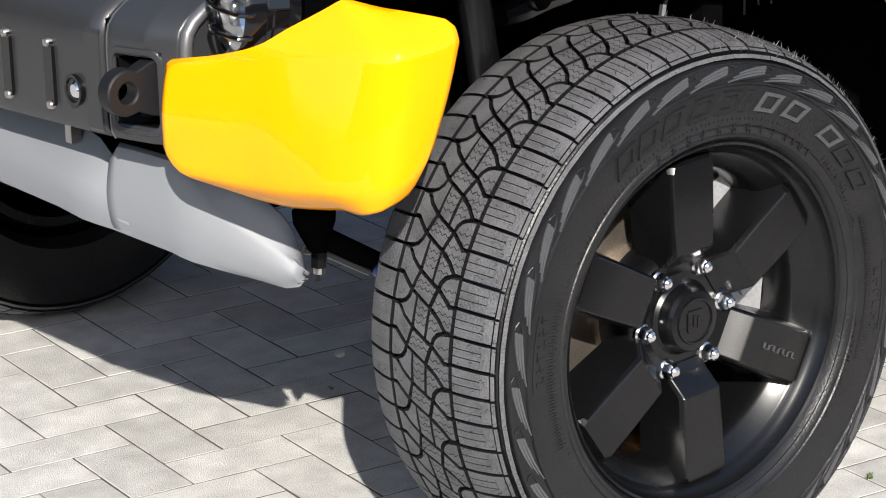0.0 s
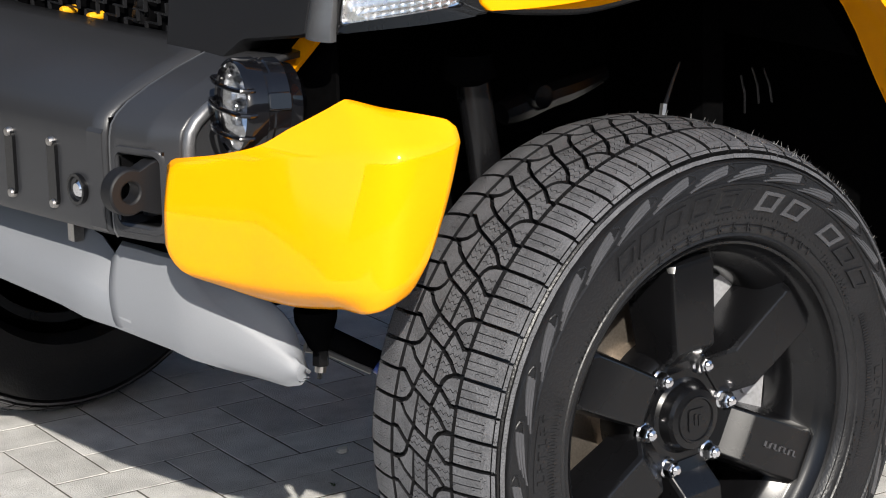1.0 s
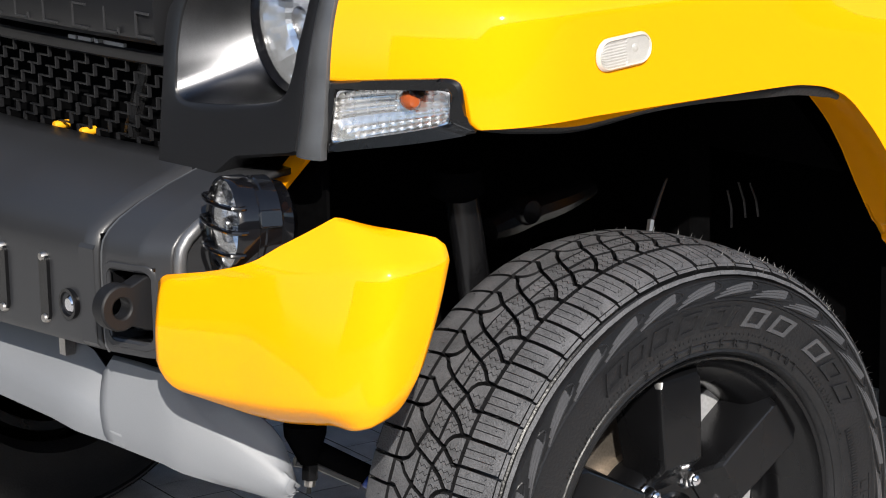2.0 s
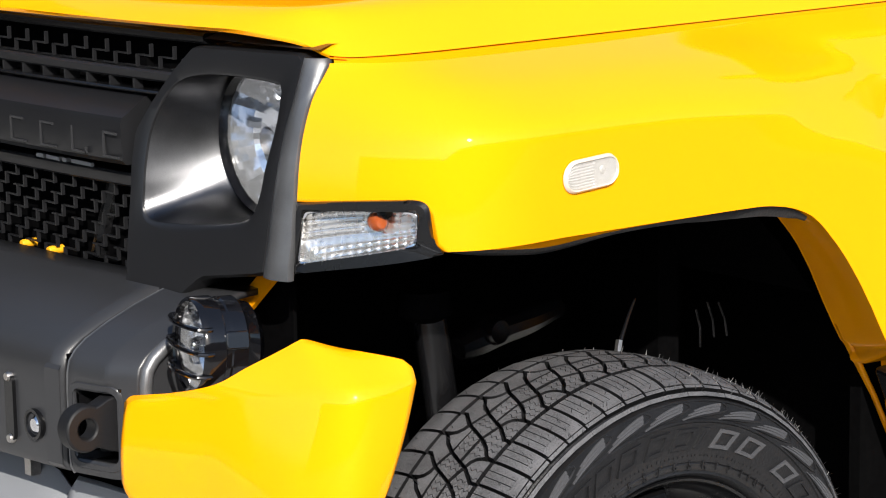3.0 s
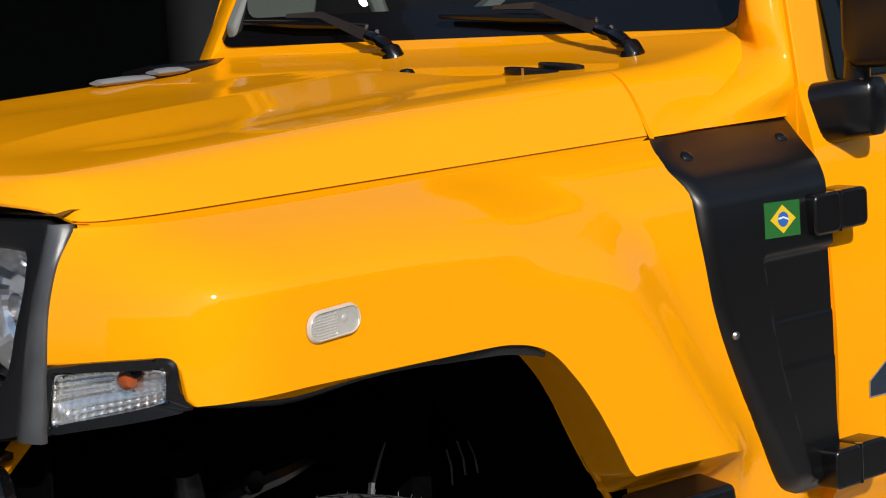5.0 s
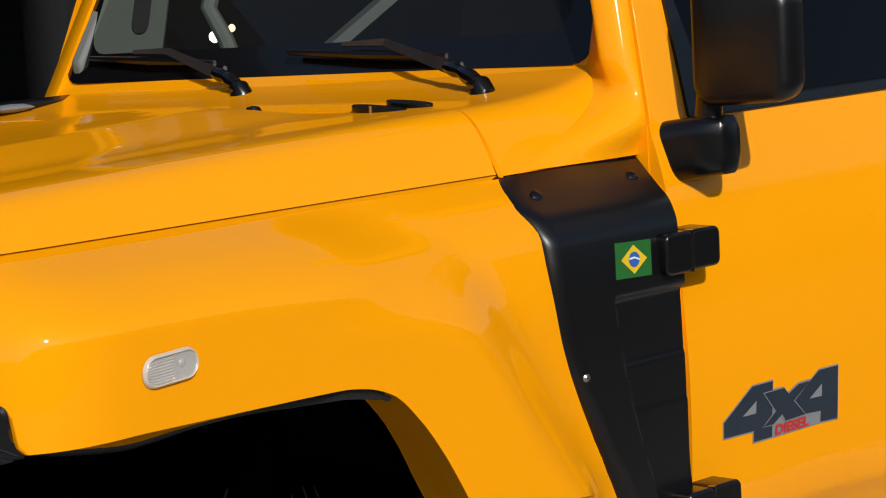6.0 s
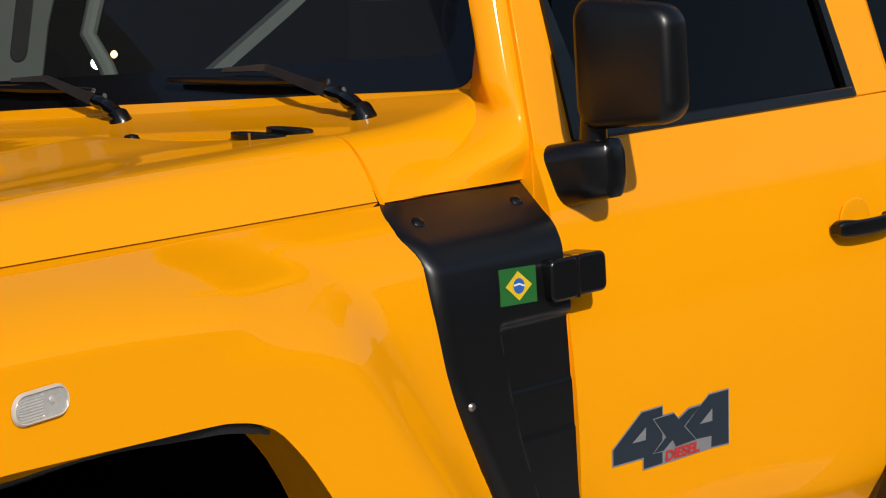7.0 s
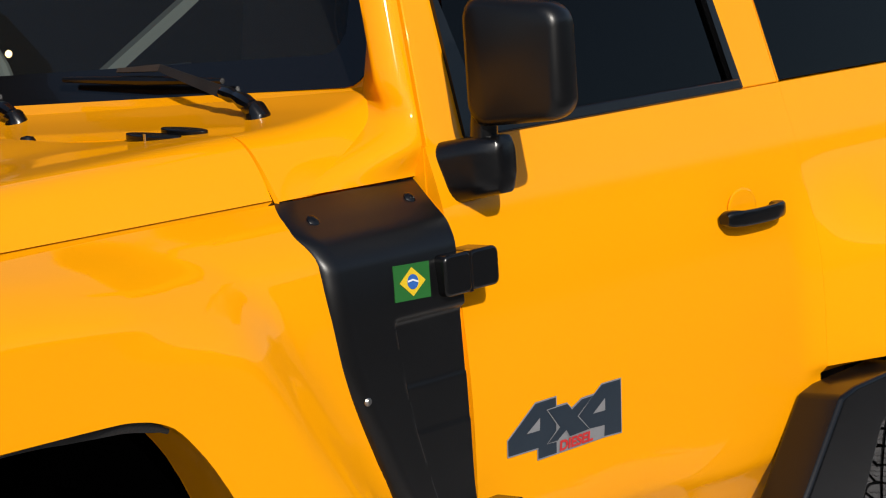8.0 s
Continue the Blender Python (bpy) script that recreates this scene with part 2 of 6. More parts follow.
def tube(pts, radius, n=10, cap=True):
    """A round bar along pts; radius is a number or one for each point."""
    pts = [Vector(p) for p in pts]
    rad = radius if isinstance(radius, (list, tuple)) else [radius] * len(pts)
    loops, side = [], None
    for i, p in enumerate(pts):
        d = (pts[min(i + 1, len(pts) - 1)] - pts[max(i - 1, 0)]).normalized()
        if side is None:
            side = d.orthogonal().normalized()
        side = (side - d * side.dot(d)).normalized()
        up = d.cross(side)
        loops.append([p + rad[i] * (math.cos(math.tau * k / n) * side + math.sin(math.tau * k / n) * up) for k in range(n)])
    return rings(loops, cap, cap)


def prism(poly, place, d0, d1):
    """A closed outline poly, carried to space by place(a, b, depth), from depth d0 to d1."""
    return rings([[place(a, b, d0) for a, b in poly], [place(a, b, d1) for a, b in poly]], True, True)


def box(x0, x1, y0, y1, z0, z1):
    return rings([[(x0, y0, z), (x1, y0, z), (x1, y1, z), (x0, y1, z)] for z in (z0, z1)], True, True)


def rounded(w, h, r, n=5):
    """Outline of a rounded rectangle round the origin."""
    out = []
    for cx, cy, a0 in ((w / 2 - r, h / 2 - r, 0), (-w / 2 + r, h / 2 - r, 90), (-w / 2 + r, -h / 2 + r, 180), (w / 2 - r, -h / 2 + r, 270)):
        for k in range(n):
            a = radians(a0 + 90 * k / (n - 1))
            out.append((cx + r * math.cos(a), cy + r * math.sin(a)))
    return out


def facing(o, direction):
    """Turns an open sheet so that its outside looks along direction."""
    d = Vector(direction)
    if sum((p.normal * p.area for p in o.data.polygons), Vector()).dot(d) < 0:
        o.data.flip_normals()
    return o


def merge(*bms):
    out = bms[0]
    for b in bms[1:]:
        me = bpy.data.meshes.new("tmp")
        b.to_mesh(me)
        out.from_mesh(me)
        b.free()
        bpy.data.meshes.remove(me)
    return out


def moved(bm, m):
    bmesh.ops.transform(bm, matrix=m, verts=bm.verts)
    return bm


def thing(name, label, category, base, **more):
    o = new(name)
    o.location = base
    bpy.context.view_layer.update()
    return tagged(o, label, category, **more)

# ---- the setting ----
GROUND_TURN = radians(-6.3)
PAVE_O = Vector((-0.363, 0.957, 0))
PAVE_U = Vector((math.cos(GROUND_TURN), math.sin(GROUND_TURN), 0))
PAVE_V = Vector((math.sin(GROUND_TURN), -math.cos(GROUND_TURN), 0))

# dark ground added beside the paving to deepen the door's reflections
bm = sheet(lambda u, v: ((u - 0.5) * 400, (v - 0.5) * 400, -0.022), 3, 3)
ground = tagged(part("ground", bm, DARK_GROUND), "dark ground added so that the car's side reflects less light", "ground", kind="structure")
# paving stops short beside the car, so the door mirrors dark ground
bm = sheet(lambda u, v: (-6 + 13 * u, -1.30 + 7.75 * v, -0.0006), 3, 3)
tagged(part("joint_sand", bm, SAND), "sandy joints under the paving", "sand", kind="structure")

# covered hall beyond the car; its shade is put into near-black colour
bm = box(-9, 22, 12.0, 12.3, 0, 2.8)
tagged(part("wall_back", bm, HALL), "back wall of the hall, its shade put into a near-black colour", "wall", kind="structure")
tagged(part("wall_side", box(21.7, 22, -2.0, 12.0, 0, 2.8), HALL), "side wall of the hall, its shade put into a near-black colour", "wall", kind="structure")
tagged(part("wall_far_side", box(-9.3, -9, 4.0, 12.0, 0, 2.8), HALL), "end wall of the hall, its shade put into a near-black colour", "wall", kind="structure")
# out of view; kept low so the windscreen reflects sky above it
tagged(part("wall_front", box(-9.3, 22, 3.6, 3.9, 2.8, 3.05), HALL), "unseen front of the hall above its opening, near-black for shade", "wall", kind="structure")
# walls out of view, added to steer reflections in paint and windows
tagged(part("reflection_wall", box(-26, 40, -17.3, -17, 0, 5.0), STREET), "unseen wall added to shape reflections in the car", "wall", kind="structure")
tagged(part("reflection_wall_end", box(-26.3, -26, -17, 3.6, 0, 5.0), STREET), "unseen end wall added to shape reflections in the car", "wall", kind="structure")
tagged(part("reflection_wall_far_end", box(40, 40.3, -17, 3.6, 0, 5.0), STREET), "unseen far end wall added to shape reflections in the car", "wall", kind="structure")
tagged(part("ceiling", box(-9.3, 22, 3.9, 12.3, 2.8, 3.0), HALL), "unseen hall ceiling, its shade put into a near-black colour", "ceiling", kind="structure")

# ---- the car: body surfaces; x runs to the rear, y to its right side ----
YC = 0.87
car = thing("car", "bright yellow off-road car with black trim, parked on paving", "car", (1.2, YC, 0))

CREASE_X = [-0.60, -0.26, 0.0, 0.14, 0.25, 0.38, 0.45, 0.505, 0.585, 0.69]
CREASE_Z = [1.065, 1.065, 1.063, 1.055, 1.050, 1.030, 0.993, 0.929, 0.818, 0.690]
CREASE_LINE = spline([(x, 0, z) for x, z in zip(CREASE_X, CREASE_Z)], 60)
CREASE_X, CREASE_Z = [p.x for p in CREASE_LINE], [p.z for p in CREASE_LINE]
FLARE_Y = -0.03


def crease_distance(x, z):
    best = 9.0
    for k in range(len(CREASE_X) - 1):
        ax, az, bx, bz = CREASE_X[k], CREASE_Z[k], CREASE_X[k + 1], CREASE_Z[k + 1]
        u = min(max(((x - ax) * (bx - ax) + (z - az) * (bz - az)) / ((bx - ax) ** 2 + (bz - az) ** 2), 0), 1)
        best = min(best, math.hypot(x - ax - u * (bx - ax), z - az - u * (bz - az)))
    return best if x < 0.69 and z < lerp(x, CREASE_X, CREASE_Z) else -best


def cover_front(z):
    return bend(z, [0.585, 0.60, 0.63, 0.665, 0.715, 0.787, 0.834, 0.874, 0.925, 0.975, 1.031, 1.066, 1.085, 1.103, 1.120, 1.139, 1.145], [0.850, 0.825, 0.803, 0.783, 0.753, 0.714, 0.688, 0.668, 0.649, 0.639, 0.634, 0.634, 0.633, 0.630, 0.640, 0.665, 0.678])


def fender_y(x, z):
    flat = bend(z, [0.4, 0.75, 0.95, 1.06, 1.11, 1.145], [0.06, 0.035, 0.022, 0.036, 0.085, 0.150])
    d = crease_distance(x, z)
    hard = 1 - sstep(0.10, 0.42, x)
    u = max((d + 0.125) / 0.122, 0.0) ** 1.7
    h = max(0.16 - abs(u - 1.0), 0.0)
    s = sstep(-0.085, 0.065, d) * (1 - hard) + (min(u, 1.0) - h * h / 0.64) * hard
    y = flat + (FLARE_Y - flat) * s
    front = bend(z, [0.90, 0.988, 1.037, 1.097, 1.14], [-0.404, -0.398, -0.392, -0.374, -0.345])
    k = min(max((x - front) / 0.26, 0.0), 1.0)
    return y + 0.035 * sstep(0.03, 0.10, x - cover_front(z)) + (0.185 - y) * (1 - k) ** 4.2


def fender_front(z):
    return bend(z, [0.90, 0.988, 1.037, 1.097, 1.14], [-0.404, -0.398, -0.392, -0.374, -0.345])


ARCH_X = [-0.41, -0.335, -0.3275, -0.3245, -0.317, -0.172, 0.028, 0.160, 0.208, 0.255, 0.306, 0.355, 0.401, 0.412, 0.478, 0.62, 0.70, 0.71, 0.99]
ARCH_Z = [0.982, 0.991, 0.976, 0.944, 0.934, 0.937, 0.935, 0.933, 0.927, 0.911, 0.866, 0.803, 0.727, 0.709, 0.709, 0.703, 0.690, 0.60, 0.55]


def arch_z(x):
    return bend(x, ARCH_X, ARCH_Z) if 0.05 < x < 0.401 else lerp(x, ARCH_X, ARCH_Z)


def lip_hang(x):
    """How far the arch's inner edge hangs below the fender's edge, 0 to 1."""
    return bend(x, [-0.31, -0.22, -0.13, 0.0, 0.12, 0.22], [0.0, 0.65, 1.0, 0.62, 0.25, 0.0])


def front_fender():
    """Left front fender with its flare, the arch's inward return and the sill behind it."""
    rows = []
    us = sorted([i / 64.0 for i in range(65)] + [0.0705 + 0.005 * i for i in range(11)] + [0.4905 + 0.0091 * i for i in range(13)] + [0.6455 + 0.0077 * i for i in range(12)])
    for u in us:
        s = 1.39 * (0.35 * u * u + 0.65 * u)
        col = []
        x0 = -0.404 + s
        for j in range(45):
            v = j / 44.0
            z = 1.1420 + (arch_z(x0) - 1.1420) * v
            x = max(x0, fender_front(z)) if u > 0 else fender_front(z)
            if u > 0:
                f = fender_front(z)
                x = f + (0.986 - f) * (s / 1.39)
            col.append((x, fender_y(x, z), z))
        x, y, z = col[-1]
        inward = 0.085 + 0.04 * sstep(0.12, 0.22, x0) if x0 > -0.31 else 0.03
        foot = sstep(0.414, 0.470, x0)
        behind = sstep(0.15, 0.20, x0) * (0.040 + 0.008 * sstep(0.36, 0.41, x0)) * (1 - foot)
        fall = 0.030 * lip_hang(x0) + 0.022 * sstep(0.33, 0.41, x0) + 0.022 * foot
        deep = inward * (1 - foot) + max(0.062 - y, 0.006) * foot
        for k, dz in ((0.08, -0.001), (1.0, 0.0)):
            col.append((x + behind * k, y + deep * k, z + dz - k * fall))
        x, y, z = col[-1]
        col.append((x, y + 0.002 + 0.02 * foot, z - 0.002 - 0.24 * sstep(0.530, 0.560, x0)))
        rows.append(col)
    return loft(rows)


fender = part("fender", front_fender(), PAINT, car, "glossy yellow front fender with a squared wheel-arch flare", 50)


def side_y(x, z):
    """Door and rear quarter."""
    low = 0.570 - 0.030 * sstep(1.35, 1.80, x)
    y = bend(z, [low - 0.16, low - 0.03, low, low + 0.05, 0.78, 0.95, 1.10, 1.19], [0.13, 0.072, 0.056, 0.050, 0.046, 0.055, 0.080, 0.106])
    if x > 1.92:
        s = sstep(1.93, 2.22, x) * (1 - sstep(0.86, 1.05, z)) * sstep(0.660, 0.676, z)
        y += (-0.045 - y) * s
    return y


def glass_y(z):
    return 0.106 + 0.26 * (z - 1.19)


def door_panel(x0, x1, z0, z1, nx, nz):
    """Outer skin whose edges are folded inward."""
    def at(u, v):
        p, q = min(max(u, 0), 1), min(max(v, 0), 1)
        x, z = x0 + (x1 - x0) * p, z0 + (z1 - z0) * q
        return (x, side_y(x, z) + (0.03 if (u, v) != (p, q) else 0.0), z)
    us = [-1] + [i / (nx - 1) for i in range(nx)] + [2]
    vs = [-1] + [j / (nz - 1) for j in range(nz)] + [2]
    return sheet(at, nx, nz, False, us, vs)


door = part("door", door_panel(0.978, 2.004, 0.42, 1.192, 60, 78), PAINT, car, "closed yellow front door", 50)
quarter = part("rear_quarter_panel", door_panel(2.0044, 3.3, 0.662, 1.192, 60, 44), PAINT, car, "yellow rear quarter panel with a wheel-arch flare", 50)


def slanted(outline, depth):
    """Outline in (x, z) laid on the leaning plane of the side windows."""
    return prism(outline, lambda x, z, d: (x, glass_y(z) + d, z), 0.0, depth)


TOP = 1.74
# door frame: pillar side ahead of the glass, and B-pillar behind it
bm = slanted([(0.9785, 1.150), (1.078, 1.150), (1.078, 1.24), (1.085, 1.42), (1.22, TOP), (1.15, TOP), (1.016, 1.42)], 0.03)
soften(part("window_frame", bm, PAINT, door, "yellow door frame ahead of the glass"), 0.002)
bm = slanted([(1.874, 1.1925), (2.004, 1.1925), (1.9716, TOP), (1.80, TOP), (1.868, 1.354)], 0.03)
soften(part("window_frame", bm, PAINT, door, "yellow door frame behind the glass"), 0.003)
bm = slanted([(1.22, TOP), (1.80, TOP), (1.83, TOP + 0.07), (1.18, TOP + 0.07)], 0.03)
part("window_frame", bm, PAINT, door)
bm = prism([(1.07, 1.195), (1.90, 1.195), (1.80, TOP), (1.21, TOP)], lambda x, z, d: (x, glass_y(z) + 0.010 + d, z), 0.0, 0.005)
part("window_pane", bm, TINT, door, "dark tinted door window")
bm = prism([(1.075, 1.193), (1.878, 1.193), (1.872, 1.212), (1.077, 1.212)], lambda x, z, d: (x, glass_y(z) - 0.006 + d, z), 0.0, 0.014)
soften(part("window_seal", bm, BLACK_MATT, door, "black rubber window seal"), 0.003)
bm = prism([(1.872, 1.195), (1.858, 1.212), (1.842, 1.36), (1.79, TOP), (1.80, TOP), (1.862, 1.36), (1.884, 1.195)], lambda x, z, d: (x, glass_y(z) - 0.002 + d, z), 0.0, 0.012)
part("window_seal", bm, BLACK_MATT, door)
# rear side window
bm = prism([(2.008, 1.196), (3.1, 1.196), (3.05, TOP), (1.965, TOP), (1.997, 1.345)], lambda x, z, d: (x, glass_y(z) + 0.004 + d, z), 0.0, 0.006)
part("rear_window", bm, TINT, car, "dark tinted rear side window")
bm = slanted([(2.0044, 1.1925), (2.008, 1.196), (1.997, 1.345), (1.965, TOP), (3.05, TOP), (3.1, 1.196), (3.3, 1.1925), (3.2, TOP + 0.07), (1.95, TOP + 0.07), (1.972, TOP)], 0.02)
part("pillar", bm, PAINT, car, "yellow centre pillar")

# roof, right side and tail close the body
bm = sheet(lambda u, v: (1.20 + 2.2 * u, 0.22 + 1.30 * v, 1.80 + 0.06 * math.sin(math.pi * v)), 8, 10)
thicken(part("roof", bm, PAINT, car, "yellow roof panel"), 0.03)
bm = box(0.99, 3.3, 1.62, 1.65, 0.55, 1.16)
part("right_side_panel", bm, PAINT, car)
bm = box(3.27, 3.3, 0.12, 1.62, 0.5, 1.80)
part("tail_panel", bm, PAINT, car)
bm = box(1.1, 3.27, 0.16, 1.60, 0.45, 0.5)
part("floor_pan", bm, SHADE_BLACK, car)
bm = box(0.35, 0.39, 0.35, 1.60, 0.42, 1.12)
part("bulkhead", bm, SHADE_BLACK, car)

# ---- hood ----


HOOD_LEAN = 0.036


def hood_lean(x, y):
    """Lowers the hood's far side to fit the camera's view, less at its nose."""
    nose = 0.012 * max(y - 0.25, 0) + 0.048 * max(y - 0.90, 0)
    k = sstep(-0.15, 0.55, x)
    return nose * (1 - k) + HOOD_LEAN * max(y - 0.25, 0) * k


def hood_z(x, y):
    far, y = y, min(y, 2 * YC - y)
    base = bend(x, [-0.44, -0.40, -0.345, -0.30, -0.20, 0.0, 0.30, 0.70], [1.196, 1.199, 1.203, 1.206, 1.210, 1.217, 1.228, 1.240])
    k = min(max((y - 0.150) / 0.095, 0), 1)
    z = 1.147 + (base - 1.147) * (1 - (1 - k) ** 2.4) if k < 1 else base
    grow = sstep(-0.30, 0.02, x)
    valley, crest = 0.46 + 0.15 * x, 0.60 + 0.22 * x
    fade = 1 - 0.4 * sstep(0.62, 0.71, x)
    rise = 0.0175 * grow * fade
    z -= 0.008 * grow * fade * sstep(0.27, valley, y)
    if y > valley:
        u = (y - valley) / (crest - valley)
        z += rise * (2.286 * u * u if u < 0.25 else 1.143 * (u - 0.125)) if u < 1 else rise * (1 - 0.15 * sstep(0.0, 0.16, y - crest) - 0.10 * min((y - crest) / 0.04, 1))
    return z + 0.006 * k * sstep(0.2, 0.87, y) - hood_lean(x, far)


def hood_front(y):
    y = min(y, 2 * YC - y)
    return bend(y, [0.15, 0.165, 0.19, 0.30, 0.50, 0.87], [-0.345, -0.350, -0.356, -0.382, -0.404, -0.425])


def hood_tuck(x, y):
    """The hood's edge follows the fender's rounded front corner."""
    k = min(max((x + 0.345) / 0.26, 0.0), 1.0)
    return 0.036 * (1 - k) ** 4.2 * (1 - sstep(0.15, 0.30, y))


def hood_sheet():
    ys = [0.1505 + 0.012 * i for i in range(8)] + [0.25 + 0.0175 * i for i in range(20)] + [0.593, 0.600, 0.607] + [0.62 + 0.0225 * i for i in range(12)]
    ys = ys + [2 * YC - y for y in reversed(ys)]
    rows = []
    for y in ys:
        y0 = y
        x0, x1 = hood_front(y), 0.676 + 0.03 * sstep(0.15, 0.35, min(y, 2 * YC - y))
        edge = hood_z(x0 + 0.05, y)
        low = bend(min(y, 2 * YC - y), [0.15, 0.19, 0.25, 0.35, 0.87], [1.147, 1.159, 1.166, 1.171, 1.175]) - 0.014 * max(y - 0.35, 0)
        row = [(x0 + 0.02, y, low - 0.002), (x0 + 0.002, y, low), (x0, y, low + 0.004)]
        for i in range(1, 61):
            s = (i / 60) ** 1.8
            x = x0 + (x1 - x0) * s
            k = min(max((x - x0) / 0.045, 0), 1)
            yy = min(y0, 2 * YC - y0)
            y = y0 + (1 if y0 < YC else -1) * 0.22 * x * sstep(0.25, 0.56, yy) * (1 - sstep(0.64, 0.87, yy))
            z = hood_z(x, y)
            z = low + 0.004 + (z - low - 0.004) * (1 - (1 - k) ** 2.6) if k < 1 else z
            row.append((x, y + hood_tuck(x, y), z))
        row = [(a, b + hood_tuck(a, b), c) if i < 3 else (a, b, c) for i, (a, b, c) in enumerate(row)]
        row.append((x1 + 0.002, y, row[-1][2] - 0.012))
        rows.append(row)
    return loft(rows)


hood = part("hood", hood_sheet(), PAINT, car, "glossy yellow hood with two raised ridges", 55)
bm = sheet(lambda u, v: (-0.338 + 1.018 * u, 0.1540 + hood_tuck(-0.338 + 1.018 * u, 0.15), 1.100 + 0.050 * v), 48, 2)
part("gutter", bm, PAINT, hood)

# ---- cowl and screen pillars ----


def cowl_z(x, y):
    yy = min(y, 2 * YC - y)
    k = min(max((yy - 0.142) / 0.10, 0), 1)
    base = bend(x, [0.68, 0.80, 0.92, 1.02], [1.239, 1.243, 1.255, 1.278])
    z = 1.146 + (base - 1.146) * (1 - (1 - k) ** 2.2)
    return z - HOOD_LEAN * max(y - 0.25, 0)


ys = [0.1405 + 0.009 * i for i in range(20)] + [0.33 + 0.045 * i for i in range(13)]
ys = ys + [2 * YC - y for y in reversed(ys)]
rows = []
for y in ys:
    yy = min(y, 2 * YC - y)
    x0, x1 = 0.680 + 0.03 * sstep(0.15, 0.35, yy), 0.975 + 0.050 * sstep(0.15, 0.27, yy)
    rows.append([(x0 - 0.002, y, cowl_z(x0, y) - 0.014)] + [(x0 + (x1 - x0) * i / 24, y, cowl_z(x0 + (x1 - x0) * i / 24, y)) for i in range(25)])
cowl = part("cowl_panel", loft(rows), PAINT, car, "yellow cowl panel below the windscreen", 55)


def pillar_sheet():
    """From the door line round to the screen, swept forward at its foot."""
    rows = []
    for i in range(37):
        z = 1.1475 + 0.67 * (i / 36) ** 1.6
        dx, dy = 0.9755 + 0.14 * max(z - 1.19, 0), 0.1075 + 0.26 * max(z - 1.19, 0) + 0.020 * sstep(1.205, 1.147, z)
        if z < 1.284:
            gx = lerp(z, [1.147, 1.17, 1.20, 1.23, 1.26, 1.284], [0.73, 0.78, 0.86, 0.935, 0.990, 1.012])
            gy = lerp(z, [1.147, 1.17, 1.20, 1.23, 1.26, 1.284], [0.141, 0.158, 0.186, 0.218, 0.242, 0.248])
        else:
            gx, gy = 1.012 + 0.48 * (z - 1.284), 0.248 + 0.20 * (z - 1.284)
        bulge = 0.022 * sstep(1.22, 1.32, z)
        row = [(dx + 0.010, dy + 0.03, z), (dx, dy, z)]
        turn, r = sstep(1.21, 1.30, z), 0.045
        for j in range(1, 21):
            s = j / 20
            low = Vector((dx + (gx - dx) * s - bulge * math.sin(math.pi * s) ** 0.8, dy + (gy - dy) * s ** 1.8))
            if s < 0.6:
                a = math.pi / 2 * s / 0.6
                high = Vector((dx - 0.75 * r * math.sin(a), dy + r * (1 - math.cos(a))))
            else:
                high = Vector((dx - 0.75 * r, dy + r)).lerp(Vector((gx, gy)), (s - 0.6) / 0.4)
            p = low.lerp(high, turn)
            row.append((p.x, p.y, z))
        row.append((gx + 0.03, gy + 0.012, z))
        rows.append(row)
    return loft(rows)


part("windscreen_pillar", pillar_sheet(), PAINT, car, "yellow windscreen pillar", 60)
# far pillar, seen beyond the screen
bm = loft([[(1.0 + 0.48 * (z - 1.24) + dx, y - 0.15 * (z - 1.24), z) for dx, y in ((0.012, 1.502), (-0.012, 1.506), (-0.006, 1.545), (0.06, 1.575))] for z in (1.215, 1.25, 1.40, 1.6, 1.80)])
part("windscreen_pillar", bm, PAINT, car, "yellow windscreen pillar", 60)

# windscreen: glass with a black printed border
FAR_DROP = 0.040


def screen_point(y, h):
    """h: height above the lower edge; its far end drops to fit the camera's view."""
    z = 1.284 - FAR_DROP * (y - 0.28) / 1.23 + h
    y += 0.20 * h * (1 - min(max((y - 0.28) / 0.5, 0), 1))
    return Vector((1.020 + 0.48 * h - 0.02 * (y - 0.28) / 1.23 - 0.010 * math.sin(math.pi * min(max((y - 0.28) / 1.23, 0), 1)), y, z))


def screen_outline(inset):
    y0, y1, h0, h1, r = 0.244 + inset, 1.512 - inset, -0.004 + inset, 0.50 - inset, 0.045
    pts = []
    for cy, ch, a0 in ((y1 - r, h1 - r, 0), (y0 + r, h1 - r, 90), (y0 + r, h0 + r, 180), (y1 - r, h0 + r, 270)):
        for k in range(6):
            a = radians(a0 + 18 * k)
            pts.append((cy + r * math.cos(a), ch + r * math.sin(a)))
    return pts


def shrunk(k):
    return [screen_point(0.892 + (y - 0.892) * k, 0.248 + (h - 0.248) * k) for y, h in screen_outline(0.0)]


windscreen = part("windscreen", rings([shrunk(k) for k in (1.0, 0.75, 0.5, 0.25, 0.02)], False, True), SCREEN, car, "clear windscreen with a dark border")
windscreen.visible_shadow = False
facing(windscreen, (-1, 0, 0.5))
out, inn = screen_outline(0.0), screen_outline(0.052)
bm = rings([[screen_point(y, h) + Vector((-0.002, 0, 0)) for y, h in out], [screen_point(y, h) + Vector((-0.002, 0, 0)) for y, h in inn]])
part("screen_border", bm, GLOSS_BLACK, windscreen, "glossy black printed border")
# yellow surround under and over the glass
bm = rings([[screen_point(y, h) + Vector((0.003, 0, 0)) for y, h in screen_outline(-0.035)], [screen_point(y, h) + Vector((0.0015, 0, 0)) for y, h in out]])
part("screen_surround", bm, PAINT, car, "yellow frame round the windscreen")
